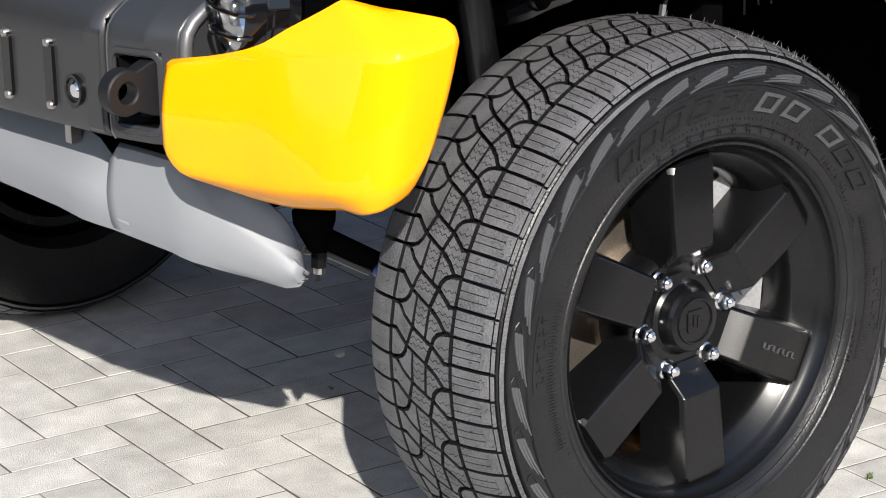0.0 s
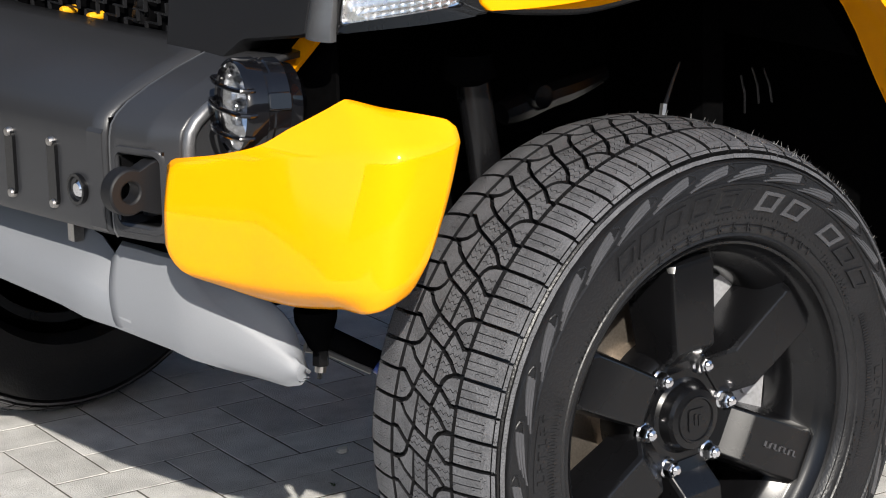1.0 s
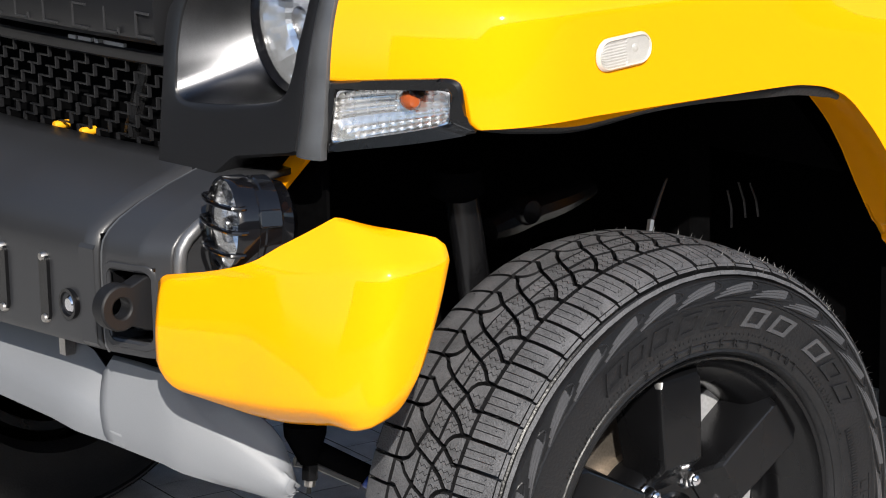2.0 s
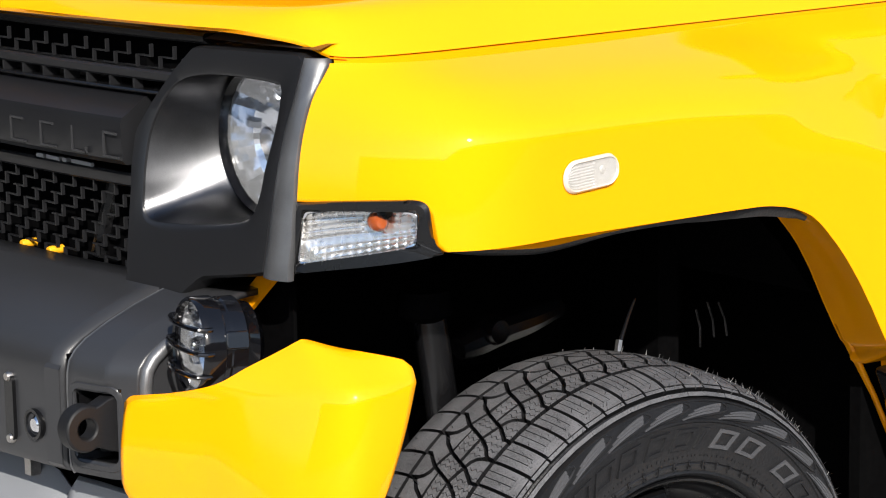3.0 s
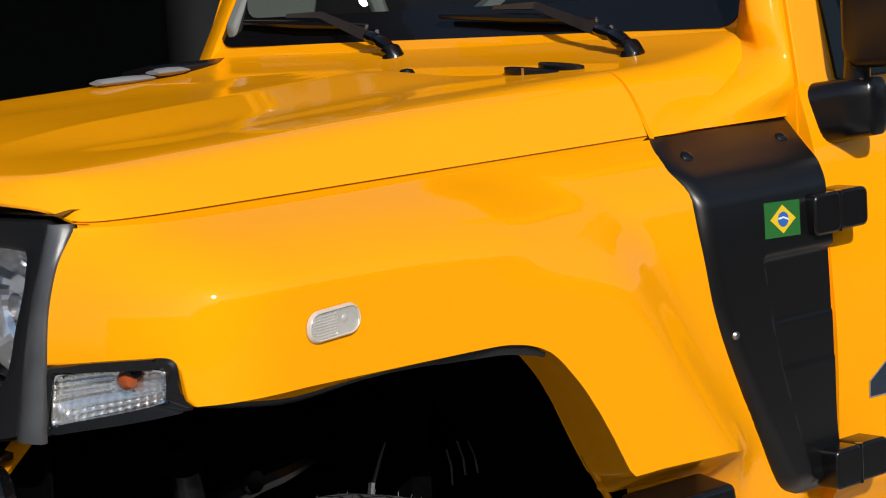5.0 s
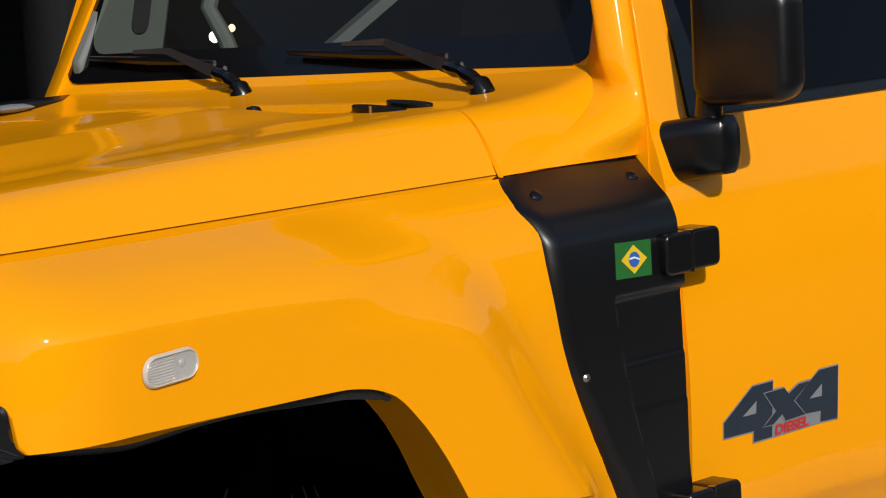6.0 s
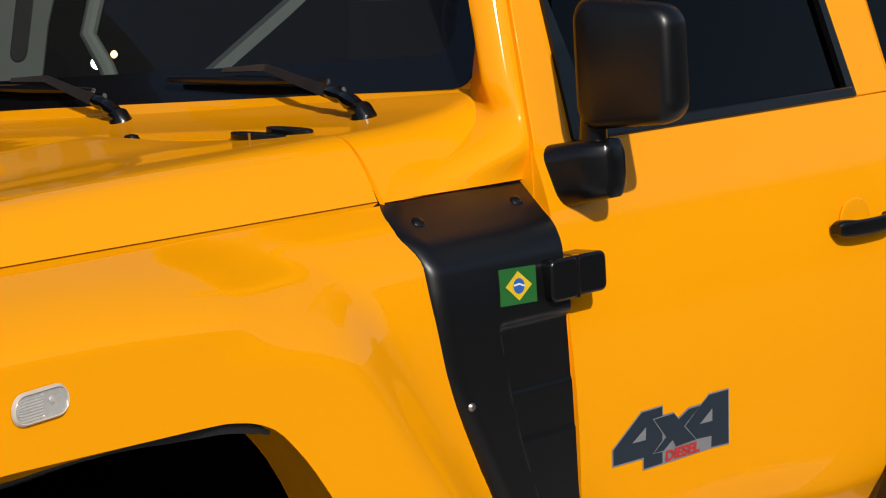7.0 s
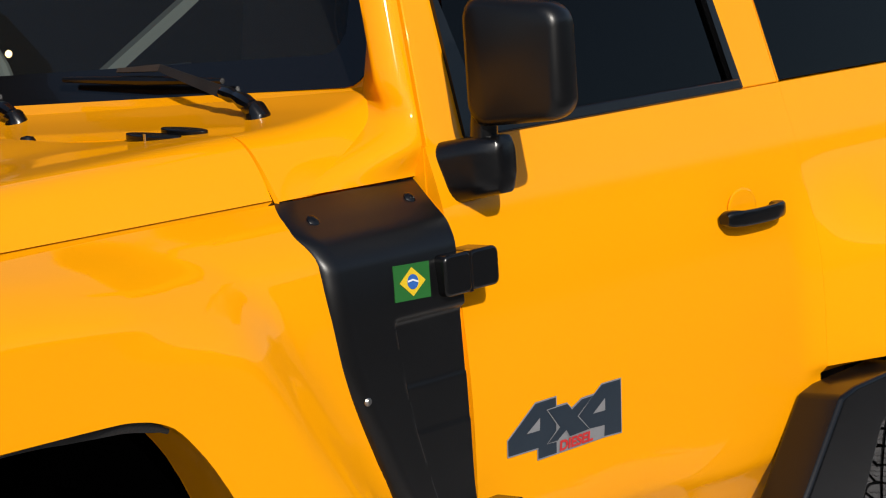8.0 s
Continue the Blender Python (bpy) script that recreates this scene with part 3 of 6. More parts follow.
bm = loft([[screen_point(0.235 + 0.064 * i, -0.004) + Vector((0.004, 0, 0)) for i in range(21)], [(0.96, 0.235 + 0.064 * i, cowl_z(0.96, 0.235 + 0.064 * i) - 0.010) for i in range(21)]])
part("screen_surround", bm, PAINT, car, "yellow panel under the windscreen")

part("door_jamb", box(0.9757, 0.9775, 0.108, 0.20, 1.06, 1.19), PAINT, car, "yellow door jamb behind the side cover")

# ---- black side cover behind the front wheel ----


def cover_rear(z):
    return bend(z, [0.53, 0.647, 0.70, 0.81, 0.95, 1.04, 1.085, 1.12, 1.145], [0.975, 0.949, 0.942, 0.938, 0.932, 0.926, 0.938, 0.956, 0.974])


def cover_y(x, z):
    y = bend(z, [0.585, 0.62, 0.98, 1.05, 1.085, 1.11, 1.130, 1.145], [0.044, 0.020, 0.012, 0.019, 0.040, 0.075, 0.106, 0.131])
    d = x - cover_front(z)
    body = fender_y(cover_front(z), z) + 0.010
    if d < 0.032:
        u = max(d, 0.0) / 0.032
        y = body + (y - body) * math.sqrt(1 - (1 - u) ** 2)
    inner = bend(z, [0.60, 0.702, 0.785, 0.863, 0.97], [0.880, 0.836, 0.805, 0.784, 0.766])
    if x > inner and 0.60 < z < 0.966:
        y += 0.011 * sstep(inner, inner + 0.008, x) * sstep(0.966, 0.954, z) * sstep(0.60, 0.625, z)
        y -= 0.0022 * sstep(0.862, 0.857, z) * sstep(inner, inner + 0.008, x) + 0.0015 * sstep(0.79, 0.786, z) * sstep(inner, inner + 0.008, x)
    return y


def cover_sheet():
    rows = []
    for i in range(140):
        z = 0.585 + (1.145 - 0.585) * i / 139
        a, b = cover_front(z), cover_rear(z)
        row = []
        for j in range(60):
            s = (j / 59)
            s = s * s * 0.45 + s * 0.55
            x = a + (b - a) * s
            row.append((x, cover_y(x, z), z))
        row.append((b + 0.004, row[-1][1] + 0.006, z))
        row.append((b + 0.004, row[-2][1] + 0.04, z))
        rows.append(row)
    return loft(rows)


cover = part("side_cover", cover_sheet(), COVER_BLACK, car, "satin black plastic side cover with a recessed vent", 40)
for x, y, z, r in ((0.690, cover_y(0.690, 1.118) - 0.001, 1.118, 0.011), (0.918, cover_y(0.918, 1.122) - 0.001, 1.122, 0.011), (0.698, cover_y(0.698, 0.858) + 0.001, 0.858, 0.007)):
    bm = lathe([(0, -0.004), (r * 0.6, -0.0035), (r, 0.0), (r, 0.012)], 16, "y", (0, 0, 0))
    tilt = -40 if z > 1.1 else 0
    part("bolt", moved(bm, Matrix.Translation((x, y, z)) @ pose(0, 0, 0, tilt)), BLACK_MATT if z > 1.1 else STEEL, cover)


def hinge(z, x0=0.868):
    """Exterior door hinge: two leaves and a pin."""
    out = rounded(0.062, 0.062, 0.010)
    a = prism(out, lambda p, q, d: (x0 + 0.034 + p, 0.018 + d, z + q), -0.022, 0.02)
    b = prism(rounded(0.070, 0.060, 0.012), lambda p, q, d: (x0 + 0.103 + p, 0.022 + d, z + q), -0.022, 0.03)
    h = soften(part("hinge", a, BLACK_MATT, car, "black exterior door hinge"), 0.004)
    soften(part("hinge_leaf", b, BLACK_MATT, h), 0.004)
    part("hinge_pin", tube([(x0 + 0.067, 0.004, z - 0.031), (x0 + 0.067, 0.004, z + 0.031)], 0.0065, 12), GLOSS_BLACK, h)


hinge(1.012)
hinge(0.618, 0.900)

# flag sticker
FLAG = Vector((0.813, 0.0, 1.014))


def flag_at(a, b, d):
    x = FLAG.x + 0.041 * a + 0.003 * b
    z = FLAG.z + 0.026 * b - 0.0016 * a
    return (x, cover_y(x, z) - 0.0012 - d, z)


flag = part("flag_sticker", prism([(-1, -1), (1, -1), (1, 1), (-1, 1)], flag_at, -0.001, 0.0004), FLAG_GREEN, car, "small green, yellow and blue flag sticker")
part("rhombus", prism([(-0.72, 0), (0, -0.80), (0.72, 0), (0, 0.80)], flag_at, 0.0, 0.0008), FLAG_YELLOW, flag)
part("disc", prism([(0.30 * math.cos(k * math.tau / 20), 0.42 * math.sin(k * math.tau / 20)) for k in range(20)], flag_at, 0.0, 0.0012), FLAG_BLUE, flag)
part("band", prism([(-0.29, 0.10), (0.0, 0.16), (0.28, 0.02), (0.29, -0.08), (0.0, 0.06), (-0.28, 0.0)], flag_at, 0.0, 0.0016), FLAG_WHITE, flag)


# 4x4 decal on the door
def decal_at(a, b, d):
    """a: 0 to 1 along, b: height in the same unit, leaning with the rising base line."""
    x, z = 1.083 + 0.300 * a, 0.676 + 0.300 * b
    return (x, side_y(x, z) - 0.0012 - d, z)


FOUR = [(-0.085, 0.163), (0.167, 0.313), (0.347, 0.313), (0.333, 0.018), (0.170, 0.018), (0.173, 0.078), (-0.087, 0.083)]
CROSS = [(0.267, 0.26), (0.443, 0.26), (0.483, 0.223), (0.577, 0.26), (0.68, 0.26), (0.53, 0.177), (0.633, 0.088), (0.453, 0.083), (0.423, 0.123), (0.343, 0.083), (0.253, 0.083), (0.367, 0.15)]
FOUR_B = [(0.77, 0.303), (0.947, 0.301), (0.935, 0.013), (0.773, 0.02), (0.78, 0.08), (0.633, 0.088), (0.53, 0.177)]


def grown(poly, g):
    """The outline moved outward by g."""
    n = len(poly)
    area = sum(poly[i][0] * poly[(i + 1) % n][1] - poly[(i + 1) % n][0] * poly[i][1] for i in range(n))
    out = []
    for i in range(n):
        p, q, r = Vector(poly[i - 1]), Vector(poly[i]), Vector(poly[(i + 1) % n])
        d, e = (q - p).normalized(), (r - q).normalized()
        sgn = 1 if area > 0 else -1
        na, nb = Vector((d.y, -d.x)) * sgn, Vector((e.y, -e.x)) * sgn
        m = (na + nb)
        m = m / max(m.dot(na), 0.5)
        out.append(tuple(q + m * g))
    return out


def flat_shape(poly, d):
    """A thin filled outline of any shape."""
    bm = bmesh.new()
    vs = [bm.verts.new(decal_at(a, b, d)) for a, b in poly]
    for tri in tessellate_polygon([[Vector((a, b, 0)) for a, b in poly]]):
        bm.faces.new([vs[k] for k in tri])
    return bm


decal = part("decal", flat_shape(grown([(-0.085, 0.163), (0.167, 0.313), (0.347, 0.313), (0.345, 0.262), (0.443, 0.26), (0.483, 0.223), (0.577, 0.26), (0.70, 0.262), (0.77, 0.303), (0.947, 0.301), (0.935, 0.013), (0.773, 0.02), (0.333, 0.018), (0.170, 0.018), (0.173, 0.078), (-0.087, 0.083)], 0.008), 0.0), DECAL_GREY, car, "dark blue and red four-by-four diesel decal")
part("numeral", flat_shape(FOUR, 0.0004), NAVY, decal, "dark blue-grey numeral")
part("numeral", flat_shape(FOUR_B, 0.0004), NAVY, decal, "dark blue-grey numeral")
part("letter_edge", flat_shape(grown(CROSS, 0.006), 0.0008), DECAL_GREY, decal)
part("letter", flat_shape(CROSS, 0.0012), NAVY, decal, "dark blue-grey cross")
part("cutout", flat_shape([(0.073, 0.170), (0.197, 0.233), (0.190, 0.167)], 0.0010), DECAL_GREY, decal)
part("cutout", flat_shape([(0.673, 0.163), (0.79, 0.227), (0.787, 0.160)], 0.0010), DECAL_GREY, decal)


def words(text, size, place, material, name, parent):
    """Flat letters of the built-in font, carried to space by place(a, b, depth)."""
    cu = bpy.data.curves.new(name, "FONT")
    cu.body, cu.size, cu.offset = text, size, 0.0035
    tmp = new(name, cu)
    me = bpy.data.meshes.new_from_object(tmp.evaluated_get(bpy.context.evaluated_depsgraph_get()))
    bpy.data.objects.remove(tmp)
    bm = bmesh.new()
    bm.from_mesh(me)
    bpy.data.meshes.remove(me)
    for v in bm.verts:
        v.co = place(v.co.x, v.co.y, 0.0)
    return part(name, bm, material, parent)


words("DIESEL", 0.085, lambda a, b, d: decal_at(0.352 + a * 1.22 + b * 0.15, 0.024 + b * 0.86, 0.0016), DECAL_RED, "lettering", decal)

# door handle in its recess
def handle_section(x):
    """Flat grip between two feet that reach the door's skin."""
    k = (x - 1.700) / 0.188
    foot = sstep(1.738, 1.724, x) + sstep(1.848, 1.862, x)
    y0 = 0.022 + 0.010 * (2 * k - 1) ** 6
    y1 = 0.031 + 0.021 * foot
    h = (0.0140 + 0.0012 * foot) * (1 - 0.45 * (2 * k - 1) ** 16)
    z = 0.9835 - 0.002 * k - 0.003 * math.sin(math.pi * k)
    out = []
    for i in range(16):
        c, s = math.cos(math.tau * i / 16), math.sin(math.tau * i / 16)
        out.append((x, (y0 + y1) / 2 + (y1 - y0) / 2 * math.copysign(abs(c) ** 0.5, c), z + h * math.copysign(abs(s) ** 0.5, s)))
    return out


bm = rings([handle_section(1.700 + 0.188 * i / 40) for i in range(41)], True, True)
part("door_handle", bm, BLACK_MATT, door, "satin black door handle")
bm = lathe([(0.0, 0.0006), (0.020, 0.0008), (0.038, 0.0016), (0.044, 0.0012), (0.047, 0.0)], 32, "y")
bm = moved(bm, Matrix.Translation((1.785, side_y(1.785, 0.993) - 0.0018, 0.993)) @ Matrix.Diagonal((1.0, -1.0, 0.75, 1)))
part("handle_recess", bm, PAINT, door)


# door mirror
def mirror():
    loops = []
    prof = [(0.0, 0.84), (0.004, 0.93), (0.014, 0.99), (0.030, 1.0), (0.048, 0.98), (0.054, 0.94)]
    for dx, k in prof:
        out = rounded(0.168 * k, 0.188 * k, 0.032 * k, 7)
        loops.append([Vector((1.022 + dx + 0.10 * (-p - 0.02), -0.030 + p, 1.314 + q * (1.0 + 0.10 * (p / 0.1)) + 0.03 * p)) for p, q in out])
    head = part("mirror", rings(loops, True, True), COVER_BLACK, car, "black door mirror on a short arm", 50)
    stalk = tube([(1.052, 0.048, 1.155), (1.050, 0.048, 1.19), (1.044, 0.040, 1.24)], [0.026, 0.022, 0.020], 14)
    part("mirror_arm", stalk, BLACK_MATT, head)
    foot = rings([[(1.040 + a * w + sx, y, 1.148 + b * h + dz) for a, b in rounded(2, 2, 0.6, 6)] for y, w, h, sx, dz in ((0.006, 0.018, 0.030, 0.014, 0.014), (0.012, 0.026, 0.044, 0.012, 0.010), (0.055, 0.032, 0.048, 0.006, 0.006), (0.112, 0.046, 0.050, -0.002, -0.004))], True, True)
    part("mirror_foot", foot, BLACK_MATT, head, "black mirror foot on the door", 50)
    sail = prism([(1.074, 1.198), (1.14, 1.200), (1.094, 1.42), (1.085, 1.43)], lambda x, z, d: (x, glass_y(z) - 0.006 + d, z), 0.0, 0.012)
    part("mirror_sail", sail, BLACK_MATT, door, "black corner trim ahead of the window")


mirror()


# ---- wipers and washer nozzles ----
def wiper(pivot, elbow, tip, end):
    p, e = Vector(pivot), Vector(elbow)
    w = part("wiper", tube([p + Vector((0.0, 0, -0.018)), p + Vector((0, 0, -0.002)), p + Vector((0, 0, 0.004)), p + (e - p) * 0.10], [0.021, 0.020, 0.015, 0.011], 16), BLACK_MATT, car, "black windscreen wiper")
    up = Vector((0, 0, 0.006))
    a, b, c = p + (e - p) * 0.05 + up, p + (e - p) * 0.20 + up * 1.6, p + (e - p) * 0.34 + up * 1.2
    part("wiper_joint", tube([a, (a + b) / 2, b], [0.011, 0.014, 0.010], 10), GLOSS_BLACK, w)
    part("wiper_joint", tube([b, (b + c) / 2, c], [0.009, 0.0125, 0.010], 10), GLOSS_BLACK, w)
    tail = e + (Vector(tip) - e) * 0.40 + Vector((-0.006, 0, 0.004))
    spread = Vector((0.0, 0.010, -0.016)).normalized()
    flat = rings([[q + spread * (h * s1) + Vector((-1, 0, 0.3)) * (0.003 * s2) for s1, s2 in ((-1, -1), (1, -1), (1, 1), (-1, 1))] for q, h in ((c, 0.011), (e, 0.007), (tail, 0.004))], True, True)
    part("wiper_arm", flat, ARM_GREY, w, "grey metal wiper arm", 20)
    t, n = Vector(tip), Vector(end)
    blade = tube([t, t + (n - t) * 0.5 + Vector((-0.004, 0, 0.0)), n], [0.005, 0.0085, 0.005], 8)
    part("wiper_blade", blade, BLACK_MATT, w)


wiper((0.888, 0.360, 1.2540), (1.000, 0.672, 1.317), (1.002, 0.903, 1.300), (1.000, 0.535, 1.294))
wiper((0.946, 0.968, 1.2375), (1.000, 1.213, 1.302), (1.002, 1.429, 1.288), (1.000, 1.091, 1.281))


def washer_nozzle(x, y, x2, y2):
    """Two flat overlapping oval plates with a small jet."""
    def plate(cx, cy, rx, ry, z0, z1):
        return prism([(rx * math.cos(k * math.tau / 24), ry * math.sin(k * math.tau / 24)) for k in range(24)], lambda a, b, d: (cx + a, cy + b, d + 0.05 * b), z0, z1)
    z, z2 = hood_z(x, y), cowl_z(x2, y2)
    o = soften(part("washer_nozzle", plate(x, y, 0.020, 0.055, z - 0.004, z + 0.007), BLACK_MATT, car, "flat black washer nozzle on the hood's rear edge"), 0.002)
    soften(part("nozzle_base", plate(x2, y2, 0.018, 0.046, z2 - 0.006, z2 + 0.009), BLACK_MATT, o), 0.002)
    part("nozzle_jet", tube([(x - 0.021, y - 0.002, z - 0.006), (x - 0.021, y - 0.002, z + 0.010)], 0.0022, 8), CHROME, o, "small bright jet")


washer_nozzle(0.700, 0.402, 0.742, 0.378)
bm = lathe([(0.0, 0.012), (0.010, 0.010), (0.016, 0.0), (0.016, -0.01)], 18, "z", (0.72, 0.700, cowl_z(0.72, 0.7)))
part("washer_nozzle", bm, BLACK_MATT, car)

# dark red sticker on the hood's front corner
STICKER = [(-0.305, 0.786), (-0.283, 0.757), (-0.23, 0.80), (-0.165, 0.89), (-0.155, 0.915), (-0.185, 0.93), (-0.26, 0.85)]
bm = bmesh.new()
bm.faces.new([bm.verts.new((x, y, hood_z(x, y) + 0.002)) for x, y in STICKER])
part("sticker", bm, STICKER_RED, hood, "dark red sticker")


# far side: top of the other black cover, with two added pale bars, seen over the hood
bm = rings([[(x, y, z) for y, z in ((1.44, 1.150), (1.445, 1.216), (1.465, 1.2235), (1.54, 1.212), (1.58, 1.150))] for x in (0.79, 0.80, 0.92, 1.035, 1.045)], True, True)
far_cover = part("side_cover", bm, BLACK_MATT, car, "satin black side cover on the far side", 40)
for x0, x1, z in ((0.655, 0.778, 1.207), (0.785, 0.86, 1.2145)):
    bm = rings([[(x, 1.445 + 0.02 * math.cos(a), z - 0.003 + 0.0080 * w * math.sin(a)) for a in (k * math.tau / 12 for k in range(12))] for x, w in ((x0, 0.4), (x0 + 0.012, 0.9), ((x0 + x1) / 2, 1.0), (x1 - 0.01, 0.8), (x1, 0.4))], True, True)
    part("pad", bm, PAD_GREY, far_cover, "pale grey bar added on the far cover", 50)

# ---- front: headlamp surround, grille ----
HL = Vector((-0.325, 0.345, 1.030))


def face_x(z, y=0.35):
    """The raked front face of the headlamp surround."""
    return lerp(z, [0.81, 0.885, 0.98, 1.16], [-0.425, -0.412, -0.398, -0.358]) - 0.035 * (y - 0.2) / 0.35


def ring_points(pts, n=64):
    """Closed smooth-cornered outline resampled by angle round the lamp."""
    out = []
    m = len(pts)
    for k in range(n):
        a = math.tau * k / n
        d = Vector((math.cos(a), math.sin(a)))
        best = None
        for i in range(m):
            p, q = Vector(pts[i]) - Vector((HL.y, HL.z)), Vector(pts[(i + 1) % m]) - Vector((HL.y, HL.z))
            e = q - p
            den = d.x * e.y - d.y * e.x
            if abs(den) < 1e-9:
                continue
            t = (p.x * e.y - p.y * e.x) / den
            u = (p.x * d.y - p.y * d.x) / den
            if t > 0 and -1e-6 <= u <= 1 + 1e-6 and (best is None or t > best):
                best = t
        out.append((HL.y + d.x * best, HL.z + d.y * best))
    return out


SURROUND = [(0.213, 1.152), (0.42, 1.148), (0.453, 1.113), (0.488, 1.067), (0.507, 1.036), (0.506, 1.000), (0.501, 0.967), (0.499, 0.897), (0.495, 0.812), (0.44, 0.818), (0.385, 0.840), (0.35, 0.868), (0.236, 0.886), (0.233, 0.926), (0.231, 0.982), (0.230, 1.040), (0.220, 1.100)]
OPENING = [(0.247, 1.112), (0.288, 1.115), (0.342, 1.116), (0.395, 1.113), (0.430, 1.105), (0.452, 1.090), (0.467, 1.068), (0.478, 1.036), (0.479, 0.999), (0.476, 0.965), (0.474, 0.943), (0.460, 0.929), (0.420, 0.929), (0.359, 0.934), (0.295, 0.944), (0.268, 0.956), (0.257, 0.982), (0.255, 1.010), (0.250, 1.040), (0.246, 1.073)]
OPENING = [(p.x, p.y) for p in spline([(a, b, 0) for a, b in OPENING + OPENING[:1]], 120)[:-1]]
out, opn = ring_points(SURROUND, 96), ring_points(OPENING, 96)


def blend(a, b, k):
    return [(p[0] + (q[0] - p[0]) * k, p[1] + (q[1] - p[1]) * k) for p, q in zip(a, b)]


circle = [(HL.y + 0.098 * math.cos(math.tau * k / 96), HL.z + 0.098 * math.sin(math.tau * k / 96)) for k in range(96)]
loops = [[(face_x(z, y) + 0.05, y, z) for y, z in out], [(face_x(z, y) + 0.006, y, z) for y, z in out], [(face_x(z, y), y, z) for y, z in blend(out, opn, 0.06)],
         [(face_x(z, y), y, z) for y, z in blend(out, opn, 0.88)], [(face_x(z, y) + 0.0012, y, z) for y, z in blend(out, opn, 0.96)], [(face_x(z, y) + 0.005, y, z) for y, z in opn]]
surround = part("headlamp_surround", rings(loops), SURROUND_GREY, car, "dark grey plastic headlamp surround", 40)
loops = [[(face_x(z, y) + 0.004, y, z) for y, z in opn]]
for k in (0.08, 0.2, 0.35, 0.5, 0.65, 0.8, 0.92, 1.0):
    q = blend(opn, circle, k)
    loops.append([((face_x(p[1], p[0]) + 0.004) * (1 - k) + (HL.x - 0.005) * k, p[0], p[1]) for p in q])
part("funnel", rings(loops), FUNNEL, surround, "grained grey funnel round the headlamp", 60)
# outer strip beside the fender
za = [1.148, 1.14, 1.12, 1.09, 1.06, 1.02, 0.98, 0.93, 0.905, 0.886]
edge = lambda z: fender_front(z) - 0.006 * sstep(0.95, 0.89, z)
rim_y = lambda z: bend(z, [0.89, 0.93, 0.98, 1.04, 1.10, 1.15], [0.236, 0.233, 0.231, 0.230, 0.220, 0.213])
rows = [[(edge(z) + 0.006, 0.1885, z) for z in za], [(edge(z), 0.1868, z) for z in za], [(edge(z) - 0.0040, 0.1880, z) for z in za]]
for k in (0.2, 0.45, 0.7, 0.93):
    rows.append([((edge(z) - 0.004) * (1 - k) + (face_x(z, rim_y(z)) - 0.001) * k - 0.0060 * math.sin(math.pi * k), 0.188 * (1 - k) + rim_y(z) * k, z) for z in za])
rows.append([(face_x(z, rim_y(z)) + 0.004, rim_y(z) + 0.004, z) for z in za])
part("surround_edge", loft(rows), GRAPHITE_GRAIN, surround, "grained grey edge strip", 35)
rows = [[(face_x(1.16, y) + dx, y, z) for y in (0.19, 0.26, 0.34, 0.44)] for dx, z in ((0.0, 1.158), (0.02, 1.164), (0.09, 1.160))]
part("surround_top", loft(rows), SURROUND_GREY, surround)

headlamp = part("headlamp", lathe([(0.0935, -0.010), (0.099, -0.004), (0.099, 0.012), (0.089, 0.006)], 64, "x", HL, True), GLOSS_BLACK, car, "round clear headlamp with a black ring")


def facets(bm, amount, seed):
    """Pushes the points of a bowl to and fro, so that its faces glint one by one."""
    rng = random.Random(seed)
    for v in bm.verts:
        v.co += Vector((rng.uniform(-amount, amount), rng.uniform(-amount, amount), rng.uniform(-amount, amount)))


bm = lathe([(0.090 - 0.0075 * k, 0.056 - 0.054 * (1 - k / 12) ** 2) for k in range(12)] + [(0.0, 0.056)], 56, "x", HL)
facets(bm, 0.0009, 3)
part("reflector", bm, MIRROR_FACET, headlamp, "faceted bright reflector", 4)
bm = lathe([(0.090, 0.0), (0.080, -0.006), (0.055, -0.013), (0.028, -0.016), (0.0, -0.017)], 48, "x", HL)
facing(part("lens", bm, CLEAR, headlamp, "clear domed lens"), (-1, 0, 0)).visible_shadow = False
bm = lathe([(0.0, -0.002), (0.018, 0.0), (0.020, 0.02), (0.012, 0.06)], 20, "x", HL)
part("bulb_shield", bm, CHROME, headlamp)

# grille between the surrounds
# near-black sheet stands in for the shaded hollow behind the mesh
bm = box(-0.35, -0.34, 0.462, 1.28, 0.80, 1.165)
grille = part("grille", bm, SHADE_BLACK, car, "black mesh grille with a broad name bar")


def bar_bow(y):
    return 0.018 * ((y - YC) / 0.4) ** 2


def grille_bar(section, material, label="", y0=0.512, y1=1.228):
    """A bowed bar of the given (x, z) section across the grille."""
    ysb = [y0 + (y1 - y0) * i / 16 for i in range(17)]
    return part("grille_bar", rings([[(x + bar_bow(y), y, z) for x, z in section] for y in ysb], True, True), material, grille, label, 30)


def slab(z0, z1, x0, x1):
    return [(x0, z0 + 0.003), (x0, z1 - 0.003), (x0 + 0.003, z1), (x1, z1), (x1, z0), (x0 + 0.003, z0)]


bar = grille_bar([(-0.447, 0.998), (-0.449, 1.046), (-0.446, 1.053), (-0.438, 1.058), (-0.408, 1.078), (-0.380, 1.080), (-0.380, 0.992), (-0.442, 0.992)], SURROUND_GREY, "dark grey name bar with a sloping top")
grille_bar(slab(1.081, 1.086, -0.415, -0.385), BLACK_MATT, "", 0.47)
grille_bar(slab(1.098, 1.112, -0.412, -0.385), SURROUND_GREY, "", 0.455)
grille_bar(slab(1.151, 1.164, -0.405, -0.36), BLACK_MATT, "", 0.40)
grille_bar(slab(0.958, 0.976, -0.420, -0.38), SURROUND_GREY)
